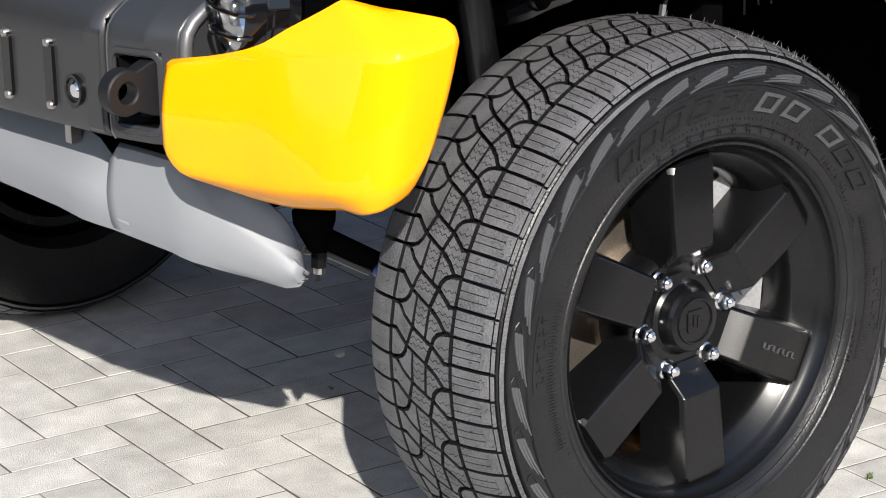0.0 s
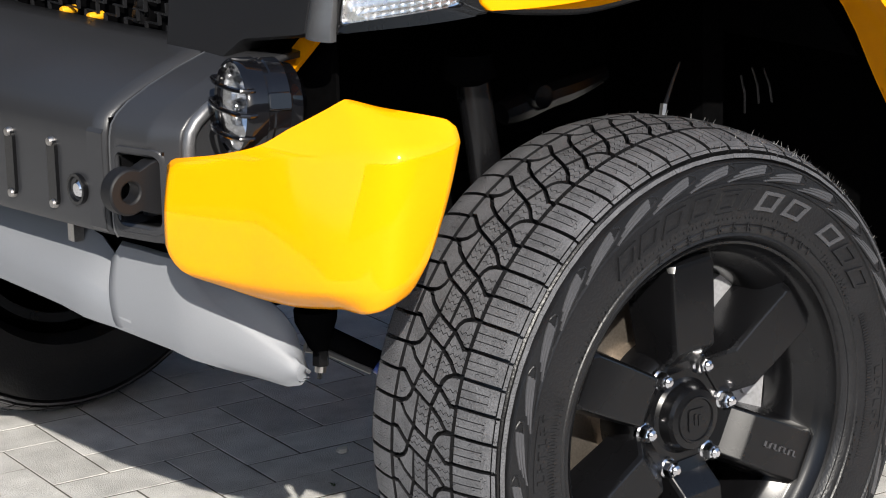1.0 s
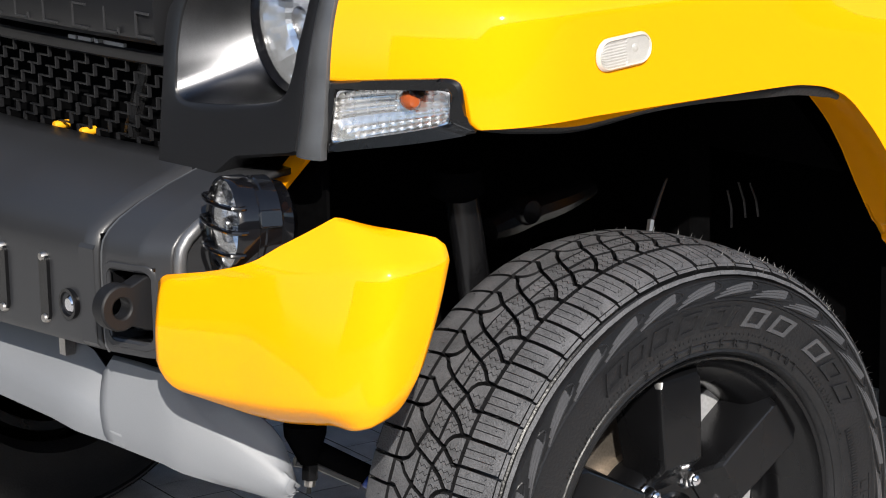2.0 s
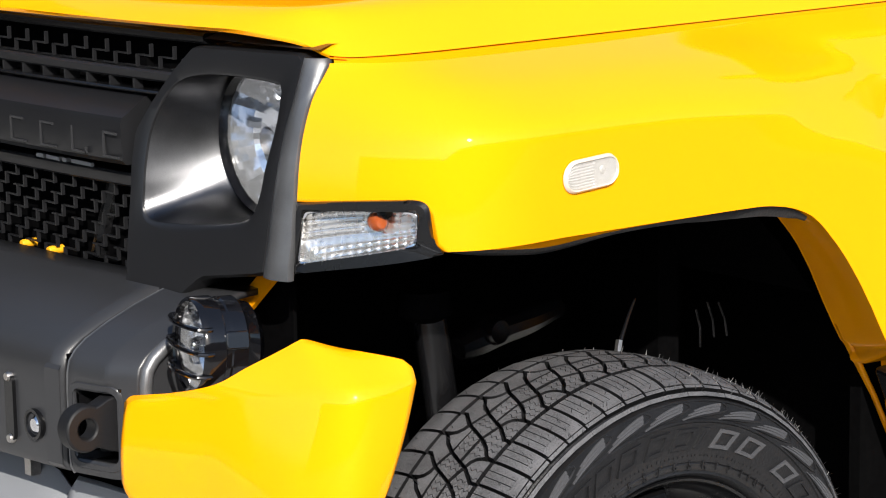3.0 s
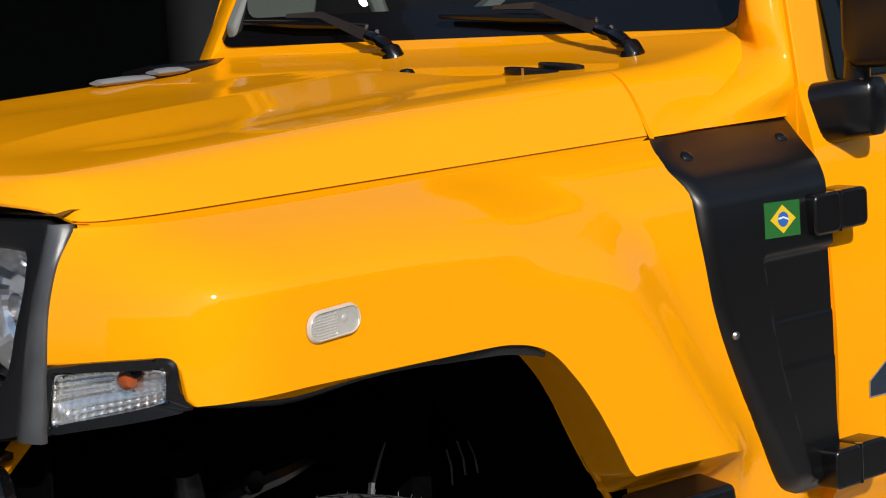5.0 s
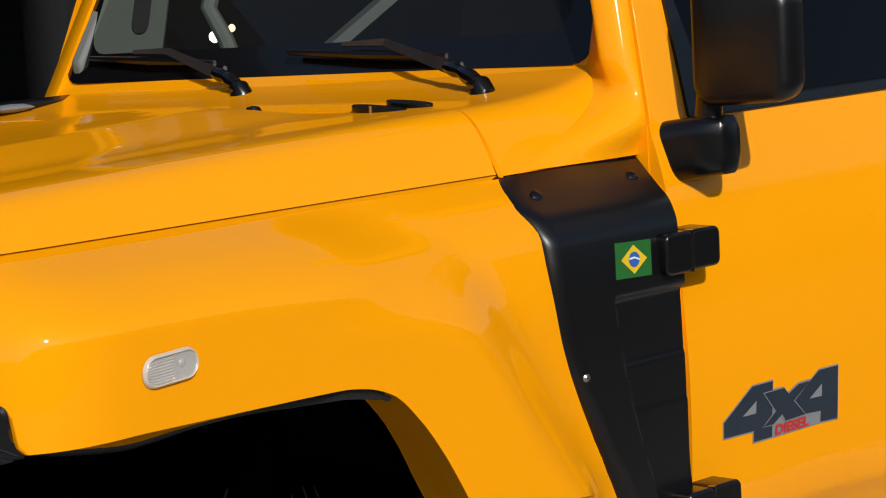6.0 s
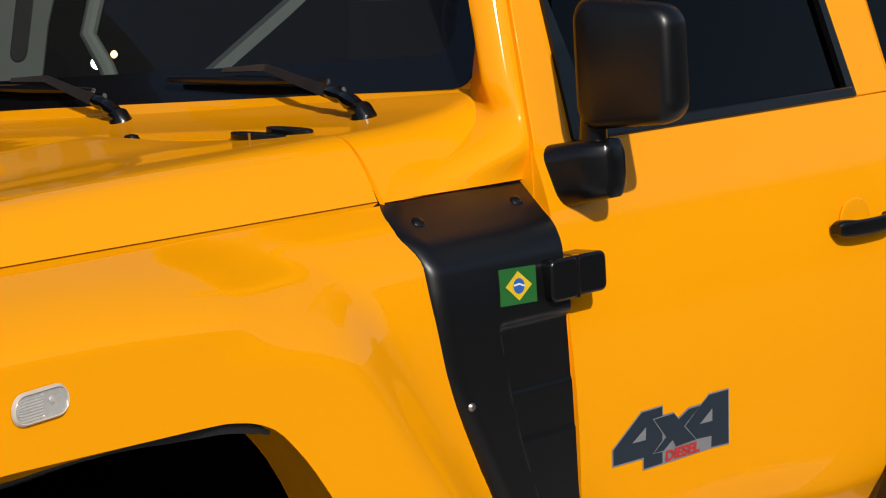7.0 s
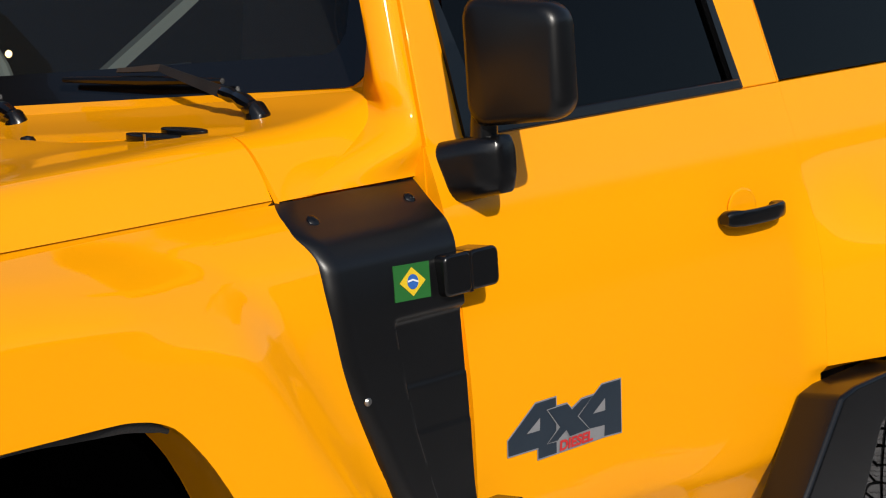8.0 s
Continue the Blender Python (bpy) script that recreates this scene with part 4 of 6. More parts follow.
for i in range(14):
    y = 0.532 + 0.051 * i
    part("grille_web", box(-0.411 + bar_bow(y), -0.385, y, y + 0.004, 1.085, 1.099), SURROUND_GREY, grille)


def mesh_cells(z0, z1, x, first=0.515, rise=0.0145, cell=0.047):
    """Staggered flat openings between thin bars and jogging posts."""
    parts = []
    for r in range(int((z1 - z0) / rise) + 1):
        z = z0 + r * rise
        y = first + (r % 2) * cell * 0.38
        while y < 1.20:
            b = x + bar_bow(y)
            parts.append(box(b - 0.001, b + 0.004, y, y + 0.0028, z - 0.001, z + rise + 0.001))
            parts.append(box(b, b + 0.004, y + 0.002, y + cell * 0.66, z - 0.0009, z + 0.0009))
            y += cell
    return merge(*parts)


part("grille_mesh", mesh_cells(0.842, 0.956, -0.412), SURROUND_GREY, grille, "black mesh of staggered flat openings", 20)
part("grille_mesh", mesh_cells(1.114, 1.142, -0.404, 0.440), SURROUND_GREY, grille, "black mesh of staggered flat openings", 20)
# raised strokes of the name on the bar, and a light strip of small marks below it
for i in range(8):
    y = 0.545 + 0.0725 * i
    for a, b, c, d in ((0.0, 0.003, 1.001, 1.034), (-0.034, 0.0, 1.001, 1.0035), (-0.030, 0.0, 1.031, 1.034) if i % 3 != 1 else (-0.033, -0.030, 1.001, 1.009)):
        part("stroke", box(-0.4496 + bar_bow(y), -0.44, y + a, y + b, c, d), GRAPHITE, bar)
for y, w in ((0.618, 0.050), (0.676, 0.010), (0.694, 0.032), (0.731, 0.018)):
    part("mark", box(-0.4215 + bar_bow(y), -0.41, y, y + w, 0.9765, 0.9815), PAD_GREY, bar)
for y in (0.722, 0.792):
    part("clip", lathe([(0.0, -0.004), (0.005, -0.003), (0.006, 0.0), (0.006, 0.02)], 12, "x", (-0.416, y + 0.008, 0.850)), AMBER_BRIGHT, grille, "small yellow clip")
part("inner_bracket", prism([(0.278, 0.873), (0.306, 0.879), (0.373, 0.823), (0.349, 0.813)], lambda a, b, d: (-0.365 + d, a, b), 0, 0.008), PAINT, fender, "yellow inner bracket below the surround")
part("hose", tube(spline([(-0.355, 0.70, 0.84), (-0.35, 0.69, 0.88), (-0.34, 0.67, 0.95)], 8), 0.014, 10), BLACK_MATT, grille)

# ---- bumper ----
PROFILE = [(0.10, 0.634), (0.016, 0.634), (0.004, 0.637), (0.0, 0.645), (-0.001, 0.657), (-0.001, 0.70), (-0.001, 0.745), (0.0, 0.764), (0.003, 0.778), (0.012, 0.790), (0.028, 0.802), (0.06, 0.818), (0.10, 0.834), (0.15, 0.850), (0.19, 0.853)]


def bumper_x(y):
    yy = min(y, 2 * YC - y)
    return lerp(yy, [0.30, 0.325, 0.355, 0.41, 0.47, 0.65, 0.87], [-0.530, -0.548, -0.568, -0.583, -0.592, -0.612, -0.622])


def bumper_sheet(y0, y1, n, hole=None):
    b = loft([[(bumper_x(y) + dx, y, z) for dx, z in PROFILE] for y in (y0 + (y1 - y0) * i / n for i in range(n + 1))])
    if hole:
        ya, yb, z0, z1 = hole
        gone = [f for f in b.faces if ya < f.calc_center_median().y < yb and z0 < f.calc_center_median().z < z1 and f.calc_center_median().x < -0.55]
        bmesh.ops.delete(b, geom=gone, context="FACES")
    return b


centre = thicken(part("bumper", bumper_sheet(0.4255, 2 * YC - 0.4255, 30), GRAPHITE, car, "dark grey plastic front bumper", 45), 0.008)
end = thicken(part("bumper_end", bumper_sheet(0.3185, 0.4185, 24, (0.344, 0.406, 0.656, 0.746)), GRAPHITE, car, "dark grey bumper end with a tow-hook recess", 45), 0.008)
thicken(part("bumper_end", bumper_sheet(2 * YC - 0.412, 2 * YC - 0.30, 8), GRAPHITE, car), 0.008)
end_line = [(bumper_x(0.313) + dx, z) for dx, z in PROFILE[5:]]
part("end_rim", tube([(x + 0.004, 0.3170, z - 0.003) for x, z in end_line if x < -0.42], 0.0085, 12), GRAPHITE_GRAIN, end, "light worn rim of the bumper end", 60)
part("end_cap", prism([(x + 0.004, z - 0.002) for x, z in end_line if x < -0.43] + [(-0.44, 0.70)], lambda x, z, d: (x, 0.318 + d, z), 0.0, 0.012), GRAPHITE, end, "smooth side of the bumper end")
# thin lighter tube paints the highlight along the seam
part("seam_highlight", tube([(bumper_x(0.4185) + dx + 0.001, 0.4178, z - 0.001) for dx, z in PROFILE[2:]], 0.0019, 6), GRAPHITE_GRAIN, end, "light tube standing in for the highlight on the seam")
frame_out, frame_in = rounded(0.080, 0.110, 0.016, 6), rounded(0.066, 0.094, 0.013, 6)
at_end = lambda a, c, d: (bumper_x(0.3755 + a) + d, 0.3755 + a, 0.7005 + c)
part("recess_frame", rings([[at_end(a, c, 0.001) for a, c in frame_out], [at_end(a, c, -0.0025) for a, c in rounded(0.076, 0.106, 0.015, 6)], [at_end(a, c, -0.0020) for a, c in frame_in], [at_end(a, c, 0.045) for a, c in frame_in]]), GRAPHITE, end, "rounded edge of the tow-hook recess", 40)
bm = merge(box(-0.520, -0.515, 0.335, 0.450, 0.645, 0.757), box(-0.575, -0.515, 0.4075, 0.4115, 0.650, 0.752), box(-0.56, -0.515, 0.338, 0.408, 0.748, 0.752), box(-0.56, -0.515, 0.338, 0.408, 0.650, 0.654))
part("recess", bm, BLACK_MATT, end, "dark recess behind the tow hook")
# near-black block fills the gap in place of its shade
part("bumper_gap_shade", box(-0.58, -0.42, 0.4188, 0.4252, 0.64, 0.785), SHADE_BLACK, centre)
bm = loft([[(bumper_x(y) - 0.003 + dx, y, z) for dx, z in ((0.004, 0.64), (0, 0.645), (0, 0.765), (0.004, 0.770))] for y in (0.430, 0.446, 0.458)])
part("bumper_rib", bm, GRAPHITE, centre)


def tow_hook():
    cx, cz, y0, y1 = -0.600, 0.707, 0.349, 0.374
    outer = [(cx + 0.029 * math.cos(radians(a)), cz + 0.029 * math.sin(radians(a))) for a in range(60, 301, 12)] + [(-0.560, cz - 0.036), (-0.52, cz - 0.040), (-0.52, cz + 0.038), (-0.565, cz + 0.034)]
    n = 64

    def resample(poly):
        pts = []
        for k in range(n):
            a = math.tau * k / n
            d = Vector((math.cos(a), math.sin(a)))
            best = 0
            for i in range(len(poly)):
                p, q = Vector(poly[i]) - Vector((cx, cz)), Vector(poly[(i + 1) % len(poly)]) - Vector((cx, cz))
                e = q - p
                den = d.x * e.y - d.y * e.x
                if abs(den) > 1e-9:
                    t, u = (p.x * e.y - p.y * e.x) / den, (p.x * d.y - p.y * d.x) / den
                    if t > 0 and -1e-6 <= u <= 1 + 1e-6:
                        best = max(best, t)
            pts.append((cx + d.x * best, cz + d.y * best))
        return pts
    o = resample(outer)
    h = [(cx + 0.0125 * math.cos(math.tau * k / n), cz + 0.0125 * math.sin(math.tau * k / n)) for k in range(n)]
    b = rings([[(x, y0, z) for x, z in h], [(x, y0, z) for x, z in o], [(x, y1, z) for x, z in o], [(x, y1, z) for x, z in h], [(x, y0, z) for x, z in h]])
    bmesh.ops.remove_doubles(b, verts=b.verts, dist=1e-6)
    hook = soften(part("tow_hook", b, HOOK_BLACK, car, "black steel tow hook bolted in the bumper"), 0.003)
    plate = prism(rounded(0.070, 0.082, 0.008), lambda a, c, d: (-0.528 + d, 0.378 + a, 0.700 + c), -0.006, 0.008)
    soften(part("hook_plate", plate, BLACK_MATT, hook), 0.002)
    for y, z in ((0.397, 0.712), (0.399, 0.668)):
        part("bolt", lathe([(0.0, -0.020), (0.008, -0.018), (0.010, -0.012), (0.010, 0.0)], 6, "x", (-0.532, y, z)), GRAPHITE, hook)


tow_hook()
# slotted ribs, screws and a lashing eye on the bumper's face
for y in (0.530, 0.618, 0.706):
    s = prism(rounded(0.020, 0.086, 0.009), lambda a, c, d, y=y: (bumper_x(y) - 0.001 + d, y + a, 0.702 + c), -0.004, 0.004)
    o = part("slot", s, BLACK_MATT, centre, "narrow raised slot cover")
    for z in (0.662, 0.742):
        part("screw", lathe([(0.0, -0.0085), (0.005, -0.008), (0.0065, -0.004), (0.0065, 0.0)], 14, "x", (bumper_x(y), y, z)), STEEL, o, "small worn steel screw")
eye = part("lashing_eye", lathe([(0.020, 0.004), (0.020, -0.004), (0.016, -0.004), (0.014, 0.006)], 28, "x", (bumper_x(0.482) - 0.002, 0.482, 0.688)), BLACK_MATT, centre)
part("eye_bolt", lathe([(0.0, -0.006), (0.008, -0.005), (0.013, 0.0), (0.013, 0.004)], 20, "x", (bumper_x(0.482) - 0.001, 0.479, 0.688)), CHROME, eye, "bright bolt in the eye")


# yellow corner wing of the bumper, drawn out along the camera's sight lines
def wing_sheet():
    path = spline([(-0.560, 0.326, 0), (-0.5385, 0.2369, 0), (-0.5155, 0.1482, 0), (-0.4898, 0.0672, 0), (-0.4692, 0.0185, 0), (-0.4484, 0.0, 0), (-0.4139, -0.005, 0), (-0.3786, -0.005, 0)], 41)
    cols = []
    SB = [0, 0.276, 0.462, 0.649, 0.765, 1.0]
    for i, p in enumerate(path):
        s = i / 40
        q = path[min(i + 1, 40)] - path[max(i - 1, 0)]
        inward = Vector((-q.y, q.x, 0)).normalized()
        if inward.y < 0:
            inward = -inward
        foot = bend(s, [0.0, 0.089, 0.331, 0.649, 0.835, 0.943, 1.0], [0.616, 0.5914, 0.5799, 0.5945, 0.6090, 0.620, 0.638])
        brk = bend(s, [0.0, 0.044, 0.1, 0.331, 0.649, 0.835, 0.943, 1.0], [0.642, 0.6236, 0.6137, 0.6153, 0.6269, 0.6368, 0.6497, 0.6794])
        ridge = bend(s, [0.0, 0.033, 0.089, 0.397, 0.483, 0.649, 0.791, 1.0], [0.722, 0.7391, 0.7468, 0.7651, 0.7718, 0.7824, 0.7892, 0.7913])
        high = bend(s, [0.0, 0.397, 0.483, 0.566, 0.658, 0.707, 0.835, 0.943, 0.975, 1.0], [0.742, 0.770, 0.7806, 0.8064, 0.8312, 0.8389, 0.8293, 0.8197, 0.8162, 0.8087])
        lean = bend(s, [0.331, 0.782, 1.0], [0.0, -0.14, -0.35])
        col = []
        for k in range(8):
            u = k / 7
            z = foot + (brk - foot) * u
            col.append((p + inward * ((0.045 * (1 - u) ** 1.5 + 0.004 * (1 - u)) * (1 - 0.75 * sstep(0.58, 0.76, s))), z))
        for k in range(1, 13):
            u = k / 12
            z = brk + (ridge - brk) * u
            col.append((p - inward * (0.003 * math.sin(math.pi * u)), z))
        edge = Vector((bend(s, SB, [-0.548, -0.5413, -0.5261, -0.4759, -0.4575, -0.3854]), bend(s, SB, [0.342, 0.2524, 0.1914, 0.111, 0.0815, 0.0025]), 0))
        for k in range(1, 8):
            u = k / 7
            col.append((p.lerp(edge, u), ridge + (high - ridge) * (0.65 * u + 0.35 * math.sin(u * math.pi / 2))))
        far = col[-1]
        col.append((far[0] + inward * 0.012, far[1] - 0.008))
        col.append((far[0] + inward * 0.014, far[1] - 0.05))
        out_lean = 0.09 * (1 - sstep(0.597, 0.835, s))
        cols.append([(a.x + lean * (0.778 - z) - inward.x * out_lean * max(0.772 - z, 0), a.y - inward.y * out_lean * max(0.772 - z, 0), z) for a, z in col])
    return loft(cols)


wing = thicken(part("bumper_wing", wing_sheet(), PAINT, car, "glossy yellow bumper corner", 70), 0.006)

# grey skid plate under the bumper


def skid_x(y):
    yy = min(y, 2 * YC - y)
    return lerp(yy, [0.2, 0.30, 0.40, 0.55, 0.87], [-0.34, -0.42, -0.50, -0.555, -0.58])


def skid_low(y):
    return lerp(y, [0.275, 0.285, 0.302, 0.359, 0.423, 0.506, 0.61, 0.738, 0.87], [0.448, 0.438, 0.434, 0.448, 0.469, 0.486, 0.500, 0.509, 0.513])


def skid_horn():
    """Bent end: a front face up to a sharp crease, and a flank turned to the side."""
    rows = []
    for y in [0.286, 0.290, 0.295] + [0.300 + 0.0137 * i for i in range(16)]:
        up = lerp(y, [0.2855, 0.290, 0.311, 0.345, 0.373, 0.395, 0.402, 0.46, 0.492, 0.5055], [0.463, 0.469, 0.488, 0.518, 0.545, 0.578, 0.592, 0.600, 0.603, 0.584])
        lo, x = skid_low(y), skid_x(y)
        lo = min(lo, up - 0.008)
        keep = min(max((y - 0.285) / 0.05, 0.02), 1.0)
        row = [(x + 0.06 * keep, y + 0.012 * keep, lo + 0.004), (x + 0.012 * keep, y, lo - 0.001), (x + 0.003 * keep, y, lo + 0.003)]
        for k in range(1, 9):
            u = k / 8
            row.append((x - 0.007 * math.sin(math.pi * u), y, lo + 0.003 + (up - lo - 0.004) * u))
        flank = sstep(0.405, 0.385, y)
        keys = [0.286, 0.295, 0.311, 0.345, 0.395]
        crease, rear = Vector((x + 0.003, y, up + 0.001)), Vector((lerp(y, keys, [-0.385, -0.390, -0.4015, -0.419, -0.445]), lerp(y, keys, [0.296, 0.298, 0.300, 0.305, 0.340]), lerp(y, keys, [0.449, 0.464, 0.505, 0.531, 0.565])))
        fold = Vector((x + 0.008, y + 0.006, up + 0.002)), Vector((x + 0.012, y + 0.010, up - 0.004))
        row += [tuple(crease), tuple(fold[0].lerp(crease.lerp(rear, 0.5), flank)), tuple(fold[1].lerp(rear, flank))]
        rows.append(row)
    tip, first = Vector((-0.393, 0.294, 0.453)), rows[0]
    for a in (20, 40, 56, 68):
        share = 1 - math.cos(radians(a))
        rows.insert(0, [tuple(Vector(p).lerp(tip, share) - Vector((0, 0.009 * math.sin(radians(a)), 0))) for p in first])
    return loft(rows)


def skid_centre():
    rows = []
    for i in range(31):
        y = 0.478 + (2 * YC - 2 * 0.478) * i / 30
        yy = min(y, 2 * YC - y)
        mid = lerp(yy, [0.478, 0.503, 0.535, 0.604, 0.73, 0.87], [0.527, 0.533, 0.545, 0.560, 0.577, 0.588])
        lo, x = skid_low(yy), skid_x(yy)
        rows.append([(x + 0.08, y, lo + 0.002), (x + 0.012, y, lo - 0.001), (x + 0.002, y, lo + 0.004), (x - 0.004, y, (lo + mid) / 2), (x, y, mid - 0.006), (x + 0.006, y, mid), (x + 0.036, y, mid + 0.046 * sstep(0.50, 0.56, yy) + 0.004), (x + 0.042, y, mid + 0.044 * sstep(0.50, 0.56, yy))])
    return loft(rows)


skid = thicken(part("skid_plate", skid_centre(), SILVER, car, "silver-grey skid plate under the bumper", 40), 0.006)
thicken(part("skid_end", skid_horn(), SILVER, skid, "silver-grey bent end of the skid plate", 40), 0.005)
part("underbody", box(-0.50, 0.30, 0.42, 1.32, 0.50, 0.625), SHADE_BLACK, car)
part("stay", box(-0.545, -0.53, 0.585, 0.60, 0.59, 0.64), STEEL, skid, "small bright stay")

# ---- auxiliary round lamp on the bumper ----
AUX = Vector((-0.516, 0.243, 0.816))


def lamp_part(name, bm, material, parent, label="", angle=35):
    """Parts of the lamp stand round its own axis, which is turned slightly inward."""
    return part(name, moved(bm, Matrix.Translation(AUX) @ Matrix.Rotation(radians(-14), 4, "Z") @ Matrix.Rotation(radians(3), 4, "Y")), material, parent, label, angle)


aux = lamp_part("spot_lamp", lathe([(0.0515, 0.004), (0.0530, -0.003), (0.0560, -0.005), (0.0580, -0.002), (0.0585, 0.004), (0.0585, 0.022), (0.0555, 0.024), (0.0555, 0.030), (0.0570, 0.032), (0.0570, 0.050), (0.052, 0.056), (0.049, 0.068), (0.036, 0.078), (0.0, 0.080)], 56, "x"), GLOSS_BLACK, car, "round black auxiliary lamp with a wire guard")
bm = lathe([(0.0530, 0.002), (0.047, 0.013), (0.041, 0.021), (0.033, 0.028), (0.022, 0.033), (0.011, 0.036), (0.0, 0.037)], 36, "x")
facets(bm, 0.0016, 5)
lamp_part("reflector", bm, MIRROR_FACET, aux, "bright faceted reflector", 4)
lamp_part("bulb", lathe([(0.0, -0.004), (0.008, -0.001), (0.011, 0.008), (0.011, 0.034)], 18, "x"), CHROME, aux, "bright bulb shield")
facing(lamp_part("lens", lathe([(0.0528, 0.001), (0.040, -0.005), (0.02, -0.009), (0.0, -0.010)], 36, "x"), CLEAR, aux, "clear lens"), (-1, 0, 0)).visible_shadow = False
for dz in (0.028, 0.000, -0.029):
    w = math.sqrt(0.0585 ** 2 - dz * dz)
    lamp_part("guard_bar", tube(spline([(0.006, -w, dz), (-0.011, -w * 0.94, dz), (-0.020, 0, dz), (-0.011, w * 0.94, dz), (0.006, w, dz)], 17), 0.0030, 8), GLOSS_BLACK, aux)
for a in (75, 180, 285):
    clip_bm = prism(rounded(0.030, 0.022, 0.004), lambda p, q, d: (0.036 + p, q, d), 0.050, 0.0605)
    soften(lamp_part("clasp", moved(clip_bm, Matrix.Rotation(radians(a), 4, "X")), GLOSS_BLACK, aux, "black clasp of the guard"), 0.002)
lamp_part("lamp_bracket", box(0.050, 0.075, -0.014, 0.014, -0.060, -0.035), BLACK_MATT, aux)

# ---- turn lamp under the fender's front corner ----


def corner_at(s, z, d):
    """Along the fender's front corner: s 0 at the surround to 1 at the arch; d outward."""
    x = fender_front(z) + 0.102 * s ** 1.35
    return Vector((x, fender_y(x, z), z)) + Vector((-0.62, -0.62, 0)).normalized() * d


def lamp_ring(line, d, grow=0.0, n=8):
    """Closed outline in (s, z) with rounded corners, laid on the corner at depth d."""
    out = []
    for i, (cs, cz, r) in enumerate(line):
        (ps, pz, _), (ns, nz, _) = line[i - 1], line[(i + 1) % len(line)]
        c, p, q = Vector((cs * 0.12, cz)), Vector((ps * 0.12, pz)), Vector((ns * 0.12, nz))
        u, v = (p - c).normalized(), (q - c).normalized()
        c = c - (u + v) * grow
        a, b = c + u * r, c + v * r
        for k in range(n + 1):
            f = k / n
            w = a.lerp(c, f).lerp(c.lerp(b, f), f)
            out.append(corner_at(max(w.x / 0.12, 0.0), w.y, d))
        # the long sides bend with the corner
        far = Vector((ns * 0.12, nz))
        end = far + (c - far).normalized() * line[(i + 1) % len(line)][2]
        for k in range(1, 10):
            w = b.lerp(end, k / 10)
            out.append(corner_at(max(w.x / 0.12, 0.0), w.y, d))
    return out


BEZEL = [(0.0, 0.9800, 0.002), (0.40, 0.9905, 0.02), (0.765, 0.9955, 0.014), (0.811, 0.9430, 0.006), (0.876, 0.9315, 0.002), (0.777, 0.9275, 0.004), (0.0, 0.8950, 0.002)]
OPENING = [(0.076, 0.9710, 0.004), (0.36, 0.9775, 0.02), (0.710, 0.9805, 0.008), (0.7095, 0.9560, 0.003), (0.709, 0.9408, 0.004), (0.62, 0.9362, 0.003), (0.030, 0.9066, 0.004)]
turn = part("turn_lamp", rings([lamp_ring(BEZEL, -0.03), lamp_ring(BEZEL, 0.003), lamp_ring(BEZEL, 0.007, -0.003), lamp_ring(OPENING, 0.0055, 0.0030), lamp_ring(OPENING, 0.002, 0.0008), lamp_ring(OPENING, -0.014, 0.0002)]), BEZEL_BLACK, car, "clear turn lamp in a grained black bezel", 35)
part("lamp_rim", rings([lamp_ring(OPENING, 0.0005, 0.0005), lamp_ring(OPENING, 0.0022, -0.0004), lamp_ring(OPENING, 0.0015, -0.0022), lamp_ring(OPENING, -0.006, -0.0028)]), CHROME, turn, "bright lamp rim")


def opening_low(s):
    return lerp(s, [0.020, 0.716], [0.9050, 0.9400])


def opening_high(s):
    return lerp(s, [0.020, 0.066, 0.36, 0.718], [0.955, 0.9735, 0.9805, 0.9835])


def lamp_grid(n, m, depth):
    rows = []
    for j in range(m + 1):
        row = []
        for i in range(n + 1):
            s = 0.022 + 0.694 * i / n
            lo, hi = opening_low(s), opening_high(s)
            z = lo + (hi - lo) * j / m
            row.append(corner_at(s, z, depth(s, z, i / n, j / m)))
        rows.append(row)
    return loft(rows)


facing(part("lens", lamp_grid(16, 6, lambda s, z, u, v: -0.0015), CLEAR, turn, "clear lens"), (-1, -1, 0)).visible_shadow = False


def bowl(s, z, u, v):
    """Faceted bowl round the bulb, with a beaded band along its lower edge and top."""
    r = math.hypot((s - 0.47) * 0.11, z - 0.960)
    d = -0.026 + 7.0 * min(r, 0.055) ** 2
    bead = 0.0016 if v < 0.22 or v > 0.84 else 0.0007
    d += bead * abs(math.sin(u * 46.0)) * abs(math.sin(v * 24.0))
    if 0.42 < v < 0.80 and u < 0.55:
        d += 0.0012 * math.sin(v * 62.0)
    return min(d, -0.006)


part("reflector", lamp_grid(72, 40, bowl), TURN_REFLECTOR, turn, "beaded bright reflector", 12)
bulb = lathe([(0.0, -0.020), (0.006, -0.0185), (0.0105, -0.013), (0.012, -0.004), (0.0115, 0.004), (0.010, 0.008)], 22, "y")
part("bulb", moved(bulb, Matrix.Translation(corner_at(0.475, 0.963, -0.022)) @ Matrix.Rotation(radians(-20), 4, "Z")), AMBER, turn, "amber bulb")
part("bulb_socket", moved(lathe([(0.0, -0.004), (0.009, -0.004), (0.010, 0.003)], 18, "y"), Matrix.Translation(corner_at(0.52, 0.977, -0.012))), GLOSS_BLACK, turn, "dark bulb socket")

# ---- oval side marker lamp ----


def marker_at(a, b, d):
    x, z = -0.125 + a, 1.009 + b + 0.06 * a
    return (x, fender_y(x, z) - d - 0.002, z)


big, small = rounded(0.088, 0.040, 0.019, 8), rounded(0.080, 0.032, 0.0155, 8)
